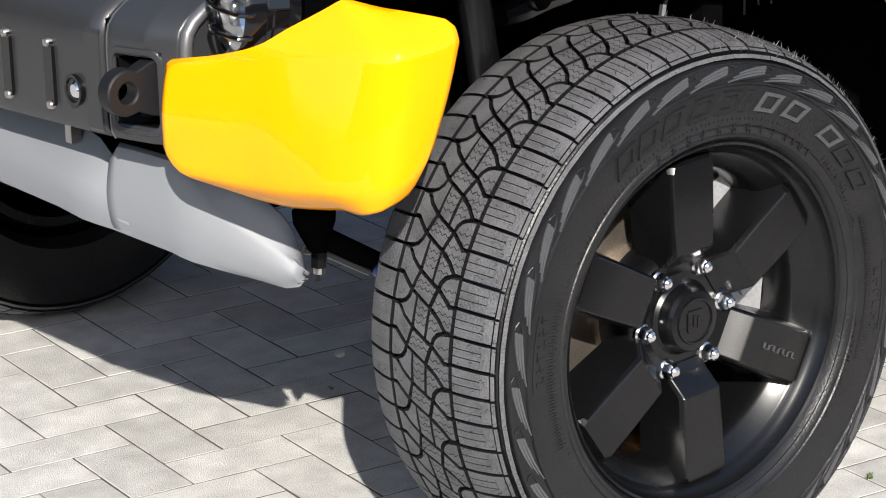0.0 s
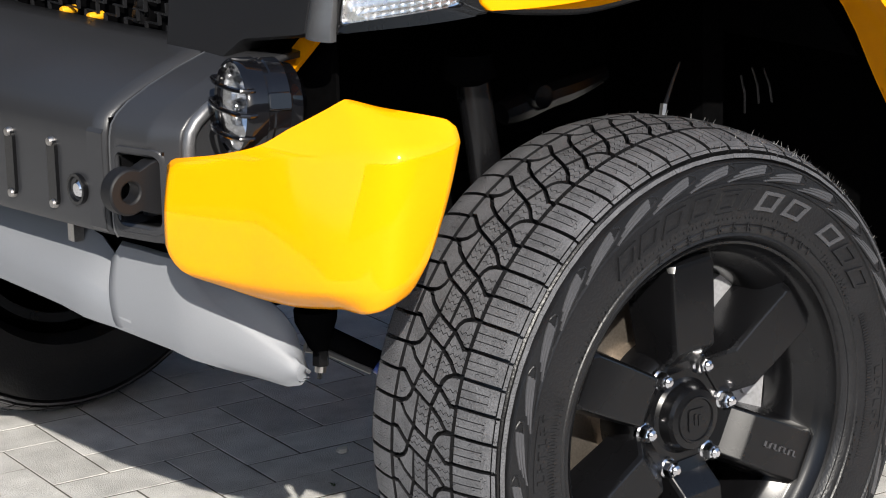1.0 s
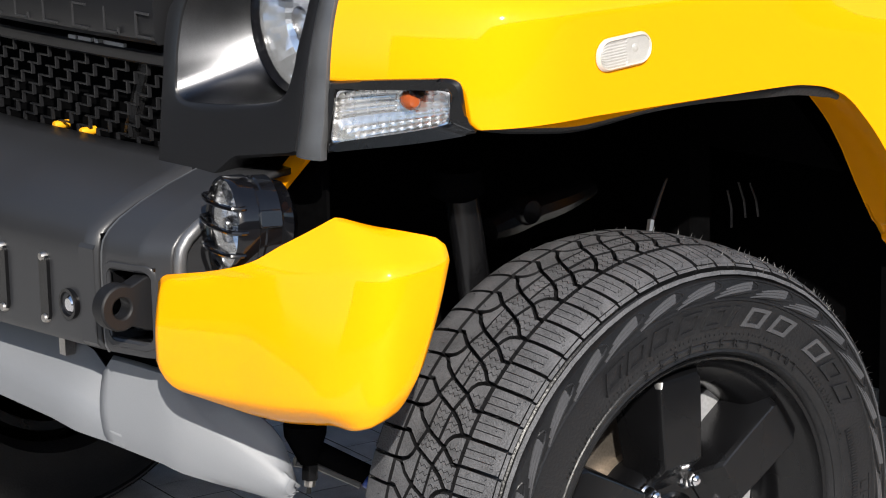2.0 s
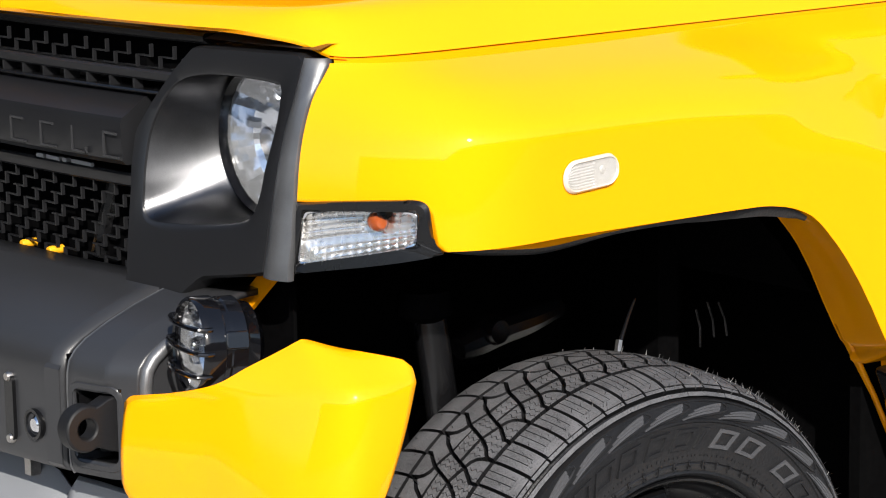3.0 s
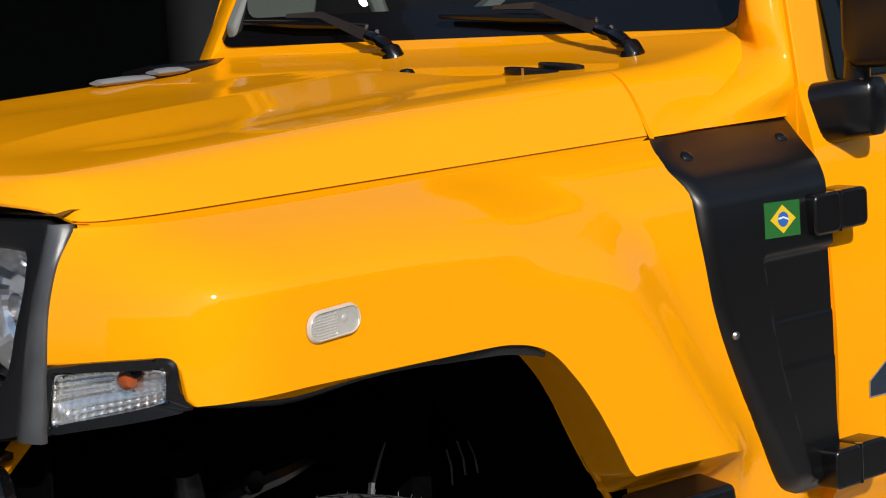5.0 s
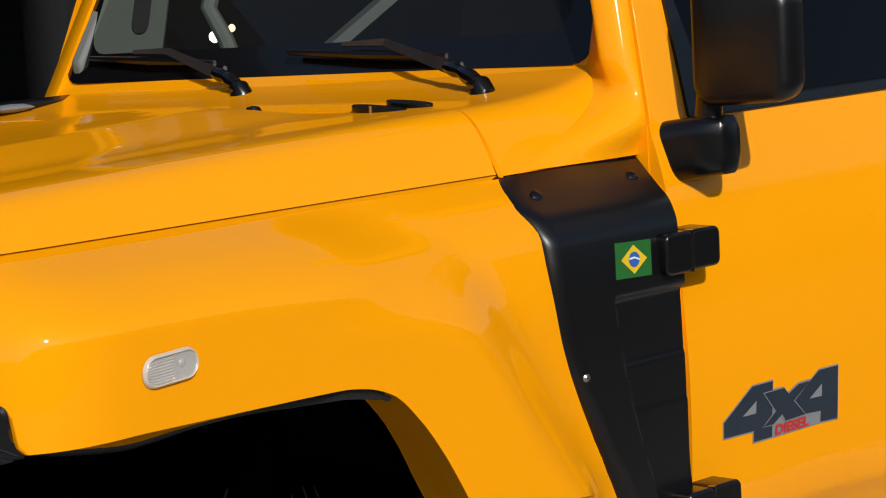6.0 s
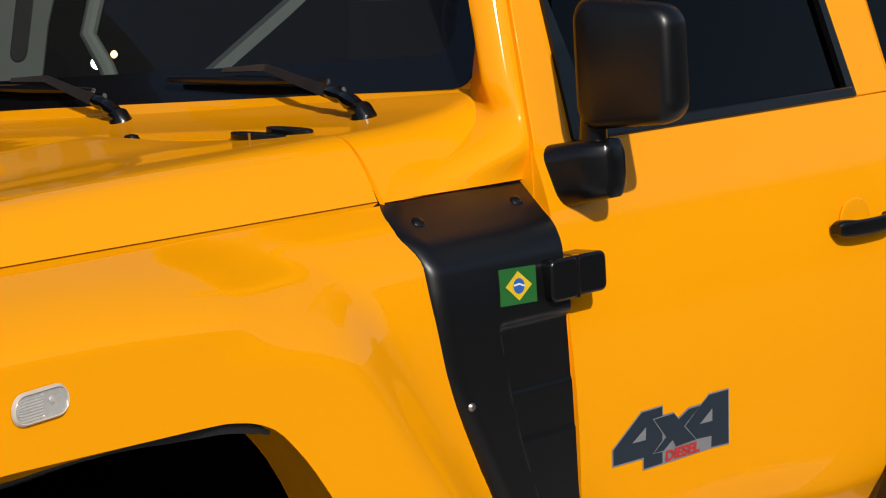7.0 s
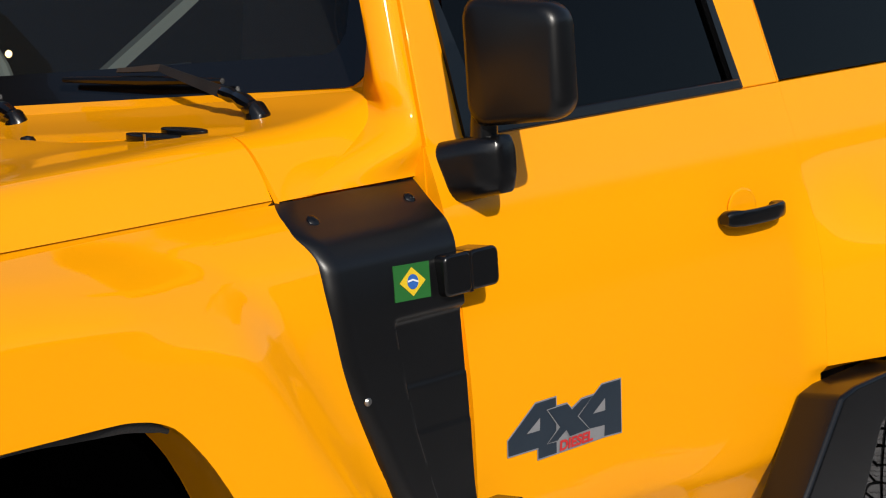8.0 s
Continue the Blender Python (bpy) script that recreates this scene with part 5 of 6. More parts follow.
marker = part("side_marker_lamp", rings([[marker_at(a, b, 0.0) for a, b in big], [marker_at(a, b, 0.0035) for a, b in rounded(0.085, 0.037, 0.0178, 8)], [marker_at(a, b, 0.0048) for a, b in rounded(0.082, 0.034, 0.0165, 8)], [marker_at(a, b, 0.0040) for a, b in small], [marker_at(a, b, 0.0005) for a, b in small]]), LAMP_WHITE, car, "small oval clear side marker lamp")


def oval_grid(nx, ny, height):
    """Grid over the marker's opening; height gives how proud it stands."""
    rows = []
    for j in range(ny + 1):
        row = []
        for i in range(nx + 1):
            a = -0.040 + 0.080 * i / nx
            h = 0.016 * math.sqrt(max(0.04, 1 - max(0, (abs(a) - 0.0245) / 0.0158) ** 2))
            row.append(marker_at(a, -h + 2 * h * j / ny, height(a, j / ny)))
        rows.append(row)
    return loft(rows)


def marker_back(a, v):
    if a < 0.002:
        return 0.0012 + 0.0009 * abs(math.sin(v * 28.0))
    return 0.0008 + 0.0016 * ((a - 0.020) / 0.02) ** 2 + 0.0012 * (2 * v - 1) ** 2


part("reflector", oval_grid(40, 54, marker_back), MARKER_SILVER, marker, "ribbed silver reflector", 20)
part("bulb", moved(lathe([(0.0, -0.0016), (0.004, -0.0010), (0.0055, 0.0)], 16, "y"), Matrix.Translation(marker_at(0.018, 0.002, 0.0012))), MARKER_SILVER, marker, "small clear bulb")
facing(part("lens", oval_grid(16, 8, lambda a, v: 0.0042 + 0.0012 * math.sin(math.pi * v)), CLEAR, marker, "clear lens"), (0, -1, 0)).visible_shadow = False

# ---- black rubber lip under the front arch ----


def lip():
    rows = []
    for i in range(41):
        x = -0.315 + 0.575 * i / 40
        z = arch_z(x) + (0.001 if x < 0.1 else 0.0)
        y = fender_y(x, z)
        h = 0.030 * lip_hang(x)
        q = lambda k: (x, y + 0.085 * k, z - h * k)
        out = 0.78 * sstep(0.02, 0.17, x)
        more = 1 + 0.9 * sstep(-0.05, 0.12, x) * (1 - sstep(0.22, 0.262, x))
        rows.append([(x, q(k - out)[1], q(k - out)[2] + d) for k, d in ((0.90, -0.0005), (0.91, -0.005 * more), (0.95, -0.0075 * more), (1.0, -0.0065 * more), (1.03, 0.003))])
    return loft(rows)


part("arch_lip", lip(), RUBBER, fender, "black rubber arch lip", 60)

# black step guard below the flare
bm = rings([[(x, y, z) for x, y in ((0.433 + a, -0.050), (0.606 + 0.4 * a, -0.050), (0.640 + 0.4 * a, 0.046), (0.465 + a, 0.050))] for z, a in ((0.664, 0.0), (0.605, 0.028), (0.46, 0.095))], True, True)
soften(part("mud_guard", bm, BLACK_MATT, car, "satin black guard behind the front wheel"), 0.010, 4)
bm = loft([[(0.440, 0.094, 0.722), (0.461, 0.092, 0.687), (0.511, 0.090, 0.609), (0.57, 0.090, 0.50)], [(0.444, 0.080, 0.722), (0.466, 0.082, 0.687), (0.516, 0.084, 0.609), (0.575, 0.084, 0.50)]])
thicken(part("arch_leg", bm, PAINT, fender, "yellow inner edge of the wheel arch"), 0.004)
bm = rings([[(x + dx, y, z) for x, z in ((1.918, 0.640), (1.965, 0.650), (2.05, 0.654), (2.18, 0.658), (2.17, 0.62), (2.05, 0.56), (1.96, 0.42), (1.71, 0.42), (1.79, 0.50))] for y, dx in ((-0.050, 0.0), (-0.042, -0.004), (0.045, -0.004))], True, True)
soften(part("mud_guard", bm, BLACK_MATT, car, "satin black guard ahead of the rear wheel"), 0.018, 4)

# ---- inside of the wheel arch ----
# lining and walls carry the arch's deep shade in their near-black colour
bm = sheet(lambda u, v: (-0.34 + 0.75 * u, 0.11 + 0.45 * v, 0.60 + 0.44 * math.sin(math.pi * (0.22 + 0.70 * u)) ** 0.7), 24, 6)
liner = part("arch_liner", bm, SHADE_BLACK, car, "black wheel-arch lining")
part("inner_wall", box(-0.36, 0.66, 0.56, 0.58, 0.47, 1.12), SHADE_BLACK, liner)
part("rear_wall", box(0.60, 0.615, 0.12, 0.57, 0.40, 1.12), SHADE_BLACK, liner)
part("sill_wall", box(0.50, 0.98, 0.10, 0.12, 0.40, 0.70), SHADE_BLACK, liner)
part("front_wall", box(-0.34, -0.335, 0.28, 0.57, 0.60, 0.90), SHADE_BLACK, liner)
damper = part("shock_absorber", tube([(-0.150, 0.25, 0.80), (-0.128, 0.25, 0.66), (-0.10, 0.25, 0.45)], 0.022, 18), BLACK_MATT, car, "dark shock absorber in the wheel arch")
part("top_mount", lathe([(0.0, 0.03), (0.03, 0.03), (0.036, 0.0), (0.02, -0.01)], 18, "z", (-0.155, 0.25, 0.80)), SHADE_BLACK, damper)
arm = tube(spline([(-0.02, 0.35, 0.715), (0.05, 0.35, 0.728), (0.11, 0.35, 0.735), (0.17, 0.36, 0.742)], 10), [0.016, 0.020, 0.022, 0.021, 0.02, 0.02, 0.018, 0.016, 0.014, 0.012], 10)
part("control_arm", arm, BLACK_MATT, car, "black suspension arm")
rod = part("brake_hose", tube([(0.115, 0.18, 0.725), (0.142, 0.19, 0.760), (0.164, 0.20, 0.780)], [0.0035, 0.0025, 0.0018], 8), BLACK_MATT, car, "thin metal brake hose end")
part("hose_nut", tube([(0.112, 0.179, 0.717), (0.118, 0.182, 0.733)], 0.005, 6), STEEL, rod)
for x0, z0, x1, z1 in ((0.420, 0.722, 0.438, 0.670), (0.376, 0.718, 0.384, 0.662), (0.398, 0.726, 0.412, 0.672)):
    part("brake_line", tube([(x0, 0.30, z0), ((x0 + x1) / 2 + 0.004, 0.30, (z0 + z1) / 2), (x1, 0.30, z1)], 0.0018, 6), BLACK_MATT, car)
part("arm_bushing", lathe([(0.0, -0.012), (0.016, -0.010), (0.020, 0.0), (0.020, 0.02)], 16, "y", (0.03, 0.33, 0.735)), BLACK_MATT, car)
# rod and boot take the near-black colour in place of shadow
tie = part("tie_rod", tube([(-0.356, 0.300, 0.488), (-0.305, 0.255, 0.453)], 0.014, 14), SHADE_BLACK, car, "steering rod behind the bumper, near-black to look shaded")
part("rod_sheath", tube([(-0.381, 0.310, 0.476), (-0.351, 0.300, 0.467), (-0.315, 0.258, 0.444)], 0.007, 8), GRAPHITE, tie)
part("rod_end", lathe([(0.0, -0.012), (0.010, -0.010), (0.013, 0.0), (0.012, 0.012)], 18, "y", (-0.305, 0.245, 0.448)), BLUE_CAP, tie, "blue ball-joint cap")
part("joint_boot", tube([(-0.370, 0.300, 0.526), (-0.370, 0.300, 0.511), (-0.368, 0.300, 0.496), (-0.365, 0.300, 0.474)], [0.028, 0.027, 0.021, 0.013], 18), SHADE_BLACK, tie)
part("joint_nut", tube([(-0.364, 0.300, 0.471), (-0.365, 0.300, 0.451)], 0.011, 6), BLACK_MATT, tie)
part("joint_thread", tube([(-0.365, 0.300, 0.450), (-0.366, 0.300, 0.442)], 0.0075, 10), STEEL, tie)
part("joint_pin", tube([(-0.367, 0.300, 0.442), (-0.368, 0.300, 0.433)], 0.003, 8), BLACK_MATT, tie)

# ---- wheels ----
TREAD_LINE = spline([(-0.0358, 0.3405, 0), (-0.0300, 0.350, 0), (-0.019, 0.3575, 0), (0.0, 0.3635, 0), (0.03, 0.3685, 0), (0.094, 0.372, 0), (0.158, 0.3685, 0), (0.186, 0.3635, 0), (0.204, 0.3575, 0), (0.215, 0.350, 0), (0.2208, 0.3405, 0)], 161)
TREAD_WIDE, TREAD_PITCH = 0.2752, 0.0352


def round_at(a, y, r):
    return Vector((r * math.cos(a), y, r * math.sin(a)))


def tread_at(a, w, depth=0.0):
    """Point at angle a and share w of the tread's width, depth below its surface."""
    f = min(max(w, 0.0), 1.0) * 160
    i = min(int(f), 159)
    p = TREAD_LINE[i].lerp(TREAD_LINE[i + 1], f - i)
    d = (TREAD_LINE[min(i + 2, 160)] - TREAD_LINE[max(i - 1, 0)]).normalized()
    return round_at(a, p.x + d.y * depth, p.y - d.x * depth)


def tyre_body():
    prof = [(0.226, 0.012), (0.232, -0.012), (0.240, -0.030), (0.2435, -0.0345), (0.247, -0.0335), (0.252, -0.038), (0.2565, -0.0388), (0.258, -0.0375), (0.2595, -0.0392), (0.285, -0.0425), (0.3095, -0.0425), (0.311, -0.0448), (0.3135, -0.0445), (0.315, -0.0415), (0.320, -0.041), (0.3352, -0.0378), (0.3362, -0.0395), (0.3380, -0.0392), (0.3390, -0.0350)]
    for k in range(1, 40):
        v = tread_at(0.0, k / 40, 0.0125)
        prof.append((v.x, v.y))
    prof += [(0.336, 0.220), (0.325, 0.224), (0.28, 0.227), (0.24, 0.218), (0.226, 0.19)]
    return lathe(prof, 128, "y")


def clip(poly, nx, ny, c):
    """The part of an outline where nx * s + ny * w is at most c."""
    out = []
    for i in range(len(poly)):
        p, q = poly[i], poly[(i + 1) % len(poly)]
        dp, dq = nx * p[0] + ny * p[1] - c, nx * q[0] + ny * q[1] - c
        if dp <= 0:
            out.append(p)
        if dp * dq < 0:
            u = dp / (dp - dq)
            out.append((p[0] + (q[0] - p[0]) * u, p[1] + (q[1] - p[1]) * u))
    return out


def sliced(poly, nx, ny, cuts, gap):
    """The outline cut by parallel sipes."""
    out, low = [], None
    for c in cuts + [None]:
        q = poly
        if low is not None:
            q = clip(q, -nx, -ny, -(low + gap / 2))
        if c is not None:
            q = clip(q, nx, ny, c - gap / 2)
        if len(q) > 2:
            out.append(q)
        low = c
    return out


def tread_blocks():
    """Shoulder lugs, arched inner blocks and slanted centre blocks, cut by fine zigzag sipes; repeats every two lugs."""
    rng = random.Random(7)
    bm = bmesh.new()
    P, W = TREAD_PITCH, TREAD_WIDE
    to_m = lambda poly: [(s * P, w * W) for s, w in poly]
    turned = lambda poly: [(1.46 * P - s, W - w) for s, w in poly]
    line = [(-0.51, 0.656), (-0.33, 0.631), (-0.15, 0.610), (0.16, 0.548), (0.58, 0.419), (1.05, 0.338)]
    back = [(1.46 - s, 1 - w) for s, w in line]
    arch = [(0.0, 0.298), (0.0, 0.325), (0.05, 0.362), (0.14, 0.388), (0.33, 0.408)]
    # outline, gap, sipe positions, their slope, where they run across the tread
    kinds = [
        (arch + line[4:] + [(1.05, 0.298)], 0.0056, (0.46, 0.78), 0.25, (0.29, 0.40)),
        ([(1.05, 0.298), line[5], line[4], back[3], back[2], back[1], back[0], (1.98, 0.298)], 0.0056, (1.22, 1.50, 1.76), -0.35, (0.29, 0.47)),
        ([line[4], line[3], back[4], back[3]], 0.0052, (0.56, 0.78, 1.0), -0.5, (0.43, 0.57)),
        ([line[4], (0.44, 0.462), (-0.70, 0.452), (-0.39, 0.390), (-0.21, 0.369), (-0.03, 0.344), (0.05, 0.365), (0.14, 0.390), (0.33, 0.410)], 0.0050, (-0.30, -0.06, 0.20), -0.5, (0.36, 0.45)),
        ([(-1.0, 0.544), (-0.70, 0.452), (0.44, 0.462), (0.16, 0.548)], 0.0044, (-0.60, -0.34, -0.08, 0.18), -0.5, (0.455, 0.545)),
    ]
    pieces = []
    for k, (poly, gap, cuts, tilt, span) in enumerate(kinds):
        q = grown(to_m(poly), -gap / 2)
        pieces.append((q, cuts, tilt, span, 0.0019))
        if k in (0, 1, 3):
            pieces.append((turned(q), [1.46 - c + tilt for c in cuts], tilt, (1 - span[1], 1 - span[0]), 0.0019))
    for k in (0.0, 1.0):
        lug = to_m([(k + 0.070, 0.0760), (k + 0.930, 0.0760), (k + 0.930, 0.190), (k + 0.940, 0.279), (k + 0.060, 0.279)])
        lip = to_m([(k + 0.085, 0.0525), (k + 0.985, 0.0525), (k + 0.985, 0.0705), (k + 0.085, 0.0705)])
        foot = to_m([(k + 0.002, 0.012), (k + 0.998, 0.012), (k + 0.998, 0.030), (k + 0.002, 0.030)])
        for q in (lug, lip, foot):
            cuts = (k + 0.34, k + 0.62) if q is lug else ()
            pieces.append((q, cuts, 0.10, (0.125, 0.30), 0.0))
            pieces.append((turned(q), [1.46 - c + 0.10 for c in cuts], 0.10, (0.70, 0.875), 0.0))
    step = 0.0178
    for r in range(33):
        for poly, cuts, tilt, span, zig in pieces:
            drop = rng.uniform(0, 0.0011)
            verts = {}

            def vert(s, w, deep):
                key = (round(s, 6), round(w, 6), deep)
                if key not in verts:
                    verts[key] = bm.verts.new(tread_at(radians(149.65) + (2 * r + s / P) * math.tau / 66, w / W, 0.0145 if deep else drop))
                return verts[key]
            first, last = int(min(w for _, w in poly) / W / step), int(max(w for _, w in poly) / W / step)
            for j in range(first, last + 1):
                lo, hi = j * step * W, (j + 1) * step * W
                band = clip(clip(poly, 0, 1.0, hi), 0, -1.0, -lo)
                if len(band) < 3:
                    continue
                cut = [c * P for c in cuts] if span[0] <= (j + 0.5) * step <= span[1] else []
                z0, z1 = (zig, -zig) if j % 2 else (-zig, zig)
                lean = (z1 - z0) / (hi - lo) + tilt * P / W
                at0 = z0 - lo * (z1 - z0) / (hi - lo)
                for q in sliced(band, 1.0, -lean, [c + at0 for c in cut], 0.0011):
                    tops = list(dict.fromkeys(vert(s, w, False) for s, w in q))
                    if len(tops) < 3:
                        continue
                    try:
                        bm.faces.new(tops)
                    except ValueError:
                        continue
                    for i in range(len(q)):
                        (sa, wa), (sb, wb) = q[i], q[(i + 1) % len(q)]
                        inner = abs(wa - wb) < 1e-7 and (abs(wa - lo) < 1e-7 or abs(wa - hi) < 1e-7)
                        if not inner and abs(sa - sb) + abs(wa - wb) > 2e-6:
                            try:
                                # darker slot on side faces paints the shade of the grooves
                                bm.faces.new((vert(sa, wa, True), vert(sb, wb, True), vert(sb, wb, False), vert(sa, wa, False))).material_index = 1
                            except ValueError:
                                pass
    return bm


def tread_hairs():
    """Moulding hairs left on a new tyre."""
    rng = random.Random(3)
    bm = bmesh.new()
    for _ in range(1100):
        a, w = rng.uniform(0, math.tau), rng.choice((rng.uniform(0.05, 0.95), rng.uniform(0.02, 0.2)))
        p = tread_at(a, w, 0.002)
        d = (round_at(a + rng.uniform(-0.5, 0.5), rng.uniform(-0.4, 0.4), 1)).normalized()
        tip = p + d * rng.uniform(0.004, 0.010)
        side = d.orthogonal().normalized() * 0.0006
        up = d.cross(side)
        vs = [bm.verts.new(p + side), bm.verts.new(p - side * 0.5 + up), bm.verts.new(p - side * 0.5 - up)]
        t = bm.verts.new(tip)
        for i in range(3):
            bm.faces.new((vs[i], vs[(i + 1) % 3], t))
    return bm


def arc_patch(a0, a1, r0, r1, y, slant=0.0, n=4, h=0.0014):
    """A raised patch on the sidewall between two angles (degrees) and radii."""
    lo, hi = [], []
    for i in range(n + 1):
        a = radians(a0 + (a1 - a0) * i / n)
        lo.append((a, r0))
        hi.append((a + radians(slant), r1))
    loop = lo + hi[::-1]
    return rings([[round_at(a, y + 0.003, r) for a, r in loop], [round_at(a, y - h, r) for a, r in loop]], False, True)


def raised_mark(width):
    """One outlined raised shape of a name, centred on angle 90 degrees."""
    def loop(g, y):
        a, r0, r1 = width / 2 - g / 0.29 * 57.3, 0.2775 + g, 0.3035 - g
        pts = [(-a, r0), (0, r0), (a, r0), (a, (r0 + r1) / 2), (a, r1), (0, r1), (-a, r1), (-a, (r0 + r1) / 2)]
        return [round_at(radians(90 + t - 1.6 * (r - 0.29) / 0.013), y, r) for t, r in pts]
    return rings([loop(0, -0.040), loop(0.0004, -0.0452), loop(0.0050, -0.0452), loop(0.0056, -0.0420)])


def leaf_strip(k):
    """One tapered stripe of a leaf in the ornamental band: broad head, thin tail lower down."""
    lo, hi = [], []
    for i in range(9):
        u = i / 8
        mid = 0.3328 - 0.0042 * k - (0.0085 + 0.0004 * k) * u ** 1.3
        wide = 0.0020 * (1 - 0.62 * u)
        a = 90 + 0.2 * k + (8.2 + 1.7 * k) * u
        lo.append((radians(a), mid - wide))
        hi.append((radians(a), mid + wide))
    at = lambda p, h: round_at(p[0], -0.0370 - h - 0.22 * max(0.335 - p[1], 0), p[1])
    return rings([[at(p, 0), at(p, 0.0026), at(q, 0.0026), at(q, 0)] for p, q in zip(lo, hi)], True, True)


def feather():
    """One leaf of the ornamental band: three slanted stripes."""
    return merge(*[leaf_strip(k) for k in range(3)])


def claw():
    """The dark hooked ridge between two leaves."""
    pts = [(89.6, 0.3355, 0.0010), (88.2, 0.3325, 0.0016), (87.8, 0.3280, 0.0022), (89.4, 0.3240, 0.0022), (92.5, 0.3205, 0.0016), (98.0, 0.3165, 0.0008), (102.0, 0.3150, 0.0005)]
    path = [round_at(radians(a), -0.0385 - 0.20 * (0.3355 - r), r) for a, r, w in pts]
    return tube(spline(path, 19), [lerp(i / 18, [j / 6 for j in range(7)], [p[2] for p in pts]) for i in range(19)], 6)


def size_letters():
    """The tyre's size, raised along the bead."""
    letters = []
    for text, a0, a1 in (("255/65", 112.0, 83.0), ("R17", 77.5, 67.0), ("110T", 61.5, 51.0)):
        for i, ch in enumerate(text):
            cu = bpy.data.curves.new("letter", "FONT")
            cu.body, cu.size, cu.extrude, cu.offset = ch, 1.0, 0.04, 0.012
            tmp = new("letter", cu)
            me = bpy.data.meshes.new_from_object(tmp.evaluated_get(bpy.context.evaluated_depsgraph_get()))
            bpy.data.objects.remove(tmp)
            bm = bmesh.new()
            bm.from_mesh(me)
            bpy.data.meshes.remove(me)
            mid = a0 + (a1 - a0) * i / (len(text) - 1)
            for v in bm.verts:
                v.co = round_at(radians(mid) - (v.co.x - 0.28) * 0.0150 / 0.256, -0.0398 - 0.025 * v.co.z, 0.2505 + 0.0150 * v.co.y)
            letters.append(own_mesh("letter", bm, RUBBER, 25))
    return letters


def small_marks():
    rng = random.Random(11)
    bits = []
    for a0, a1 in ((150, 118), (45, 18), (-10, -40)):
        a = a0
        while a > a1:
            w = rng.uniform(0.6, 1.4)
            r = rng.choice((0.2600, 0.2612))
            bits.append(arc_patch(a, a - 0.4, r, r + 0.0050, -0.0390, -0.3, 1, 0.001))
            bits.append(arc_patch(a, a - w * 0.8, r + 0.0018 * rng.randint(0, 2), r + 0.001 + 0.0018 * rng.randint(0, 2), -0.0390, 0, 1, 0.001))
            a -= w + 0.4
    # fine radial serrations either side of the maker's block, which is plain bars
    for a0, a1 in ((200, 160), (20, -22)):
        a = a0
        while a > a1:
            bits.append(arc_patch(a, a - 0.28, 0.2720, 0.3090 if abs(a - (a0 + a1) / 2) > 9.5 else 0.2830, -0.0418, 0, 1, 0.0008))
            a -= 0.85
    for mid in (173.5, -4.0):
        for k in range(6):
            a = mid + 7.5 - 3.0 * k
            bits.append(arc_patch(a, a - 0.8, 0.2865, 0.2985, -0.0420, 0, 1, 0.0014))
            bits.append(arc_patch(a, a - 2.0, 0.2865 + 0.005 * (k % 3), 0.2885 + 0.005 * (k % 3), -0.0420, 0, 1, 0.0014))
        bits.append(arc_patch(mid + 9, mid - 9, 0.3020, 0.3045, -0.0420, 0, 10, 0.0014))
    for k in range(110):
        a = 205 - 1.6 * k - rng.uniform(0, 0.5)
        bits.append(arc_patch(a, a - 0.3, 0.2665, 0.2680 + 0.002 * rng.random(), -0.0398, 0, 1, 0.0012))
    return merge(*bits)


SPOKE0 = 33.5


def rim_body():
    barrel = lathe([(0.2255, 0.012), (0.2335, 0.004), (0.2375, -0.010), (0.2385, -0.024), (0.2355, -0.0285), (0.2320, -0.026), (0.2285, -0.016), (0.2245, -0.010), (0.2205, -0.006), (0.2185, -0.001), (0.2160, 0.001), (0.1990, 0.017), (0.1960, 0.021), (0.1925, 0.030), (0.1900, 0.050), (0.1900, 0.12), (0.1900, 0.19), (0.206, 0.19), (0.22, 0.10)], 96, "y")
    hub = lathe([(0.042, 0.004), (0.0455, 0.018), (0.050, 0.022), (0.084, 0.023), (0.090, 0.030), (0.094, 0.048), (0.094, 0.075), (0.02, 0.075)], 72, "y")
    return merge(barrel, hub)


def spoke():
    """One broad flat-faced spoke along +x, later turned to its place."""
    loops = []
    stations = [(0.060, 0.030, 0.036, 0.020, 0.06), (0.074, 0.031, 0.037, 0.014, 0.06), (0.094, 0.0315, 0.038, -0.008, 0.062), (0.097, 0.0315, 0.038, -0.010, 0.062), (0.15, 0.0335, 0.042, -0.0110, 0.066), (0.205, 0.0345, 0.047, -0.012, 0.062), (0.2125, 0.0305, 0.047, -0.010, 0.06), (0.2185, 0.0300, 0.050, 0.004, 0.06)]
    for r, w, wb, y, yb in stations:
        flare = 0.009 * sstep(0.206, 0.2185, r)
        loops.append([(r, y + 0.007 + 0.3 * flare, -w - 0.003 - flare), (r, y + 0.0012, -w), (r, y, -w + 0.0018), (r, y, w - 0.0018), (r, y + 0.0012, w), (r, y + 0.007 + 0.3 * flare, w + 0.003 + flare), (r, yb, wb + flare), (r, yb, -wb - flare)])
    return rings(loops, True, True)


def lug_nut():
    hexa = lathe([(0.0115, 0.020), (0.0115, 0.008), (0.0105, 0.004), (0.0075, 0.001)], 6, "y")
    dome = lathe([(0.0080, 0.003), (0.0070, -0.001), (0.004, -0.0035), (0.0, -0.004)], 16, "y")
    seat = lathe([(0.0150, 0.022), (0.0135, 0.016), (0.011, 0.014)], 20, "y")
    return merge(hexa, dome, seat)


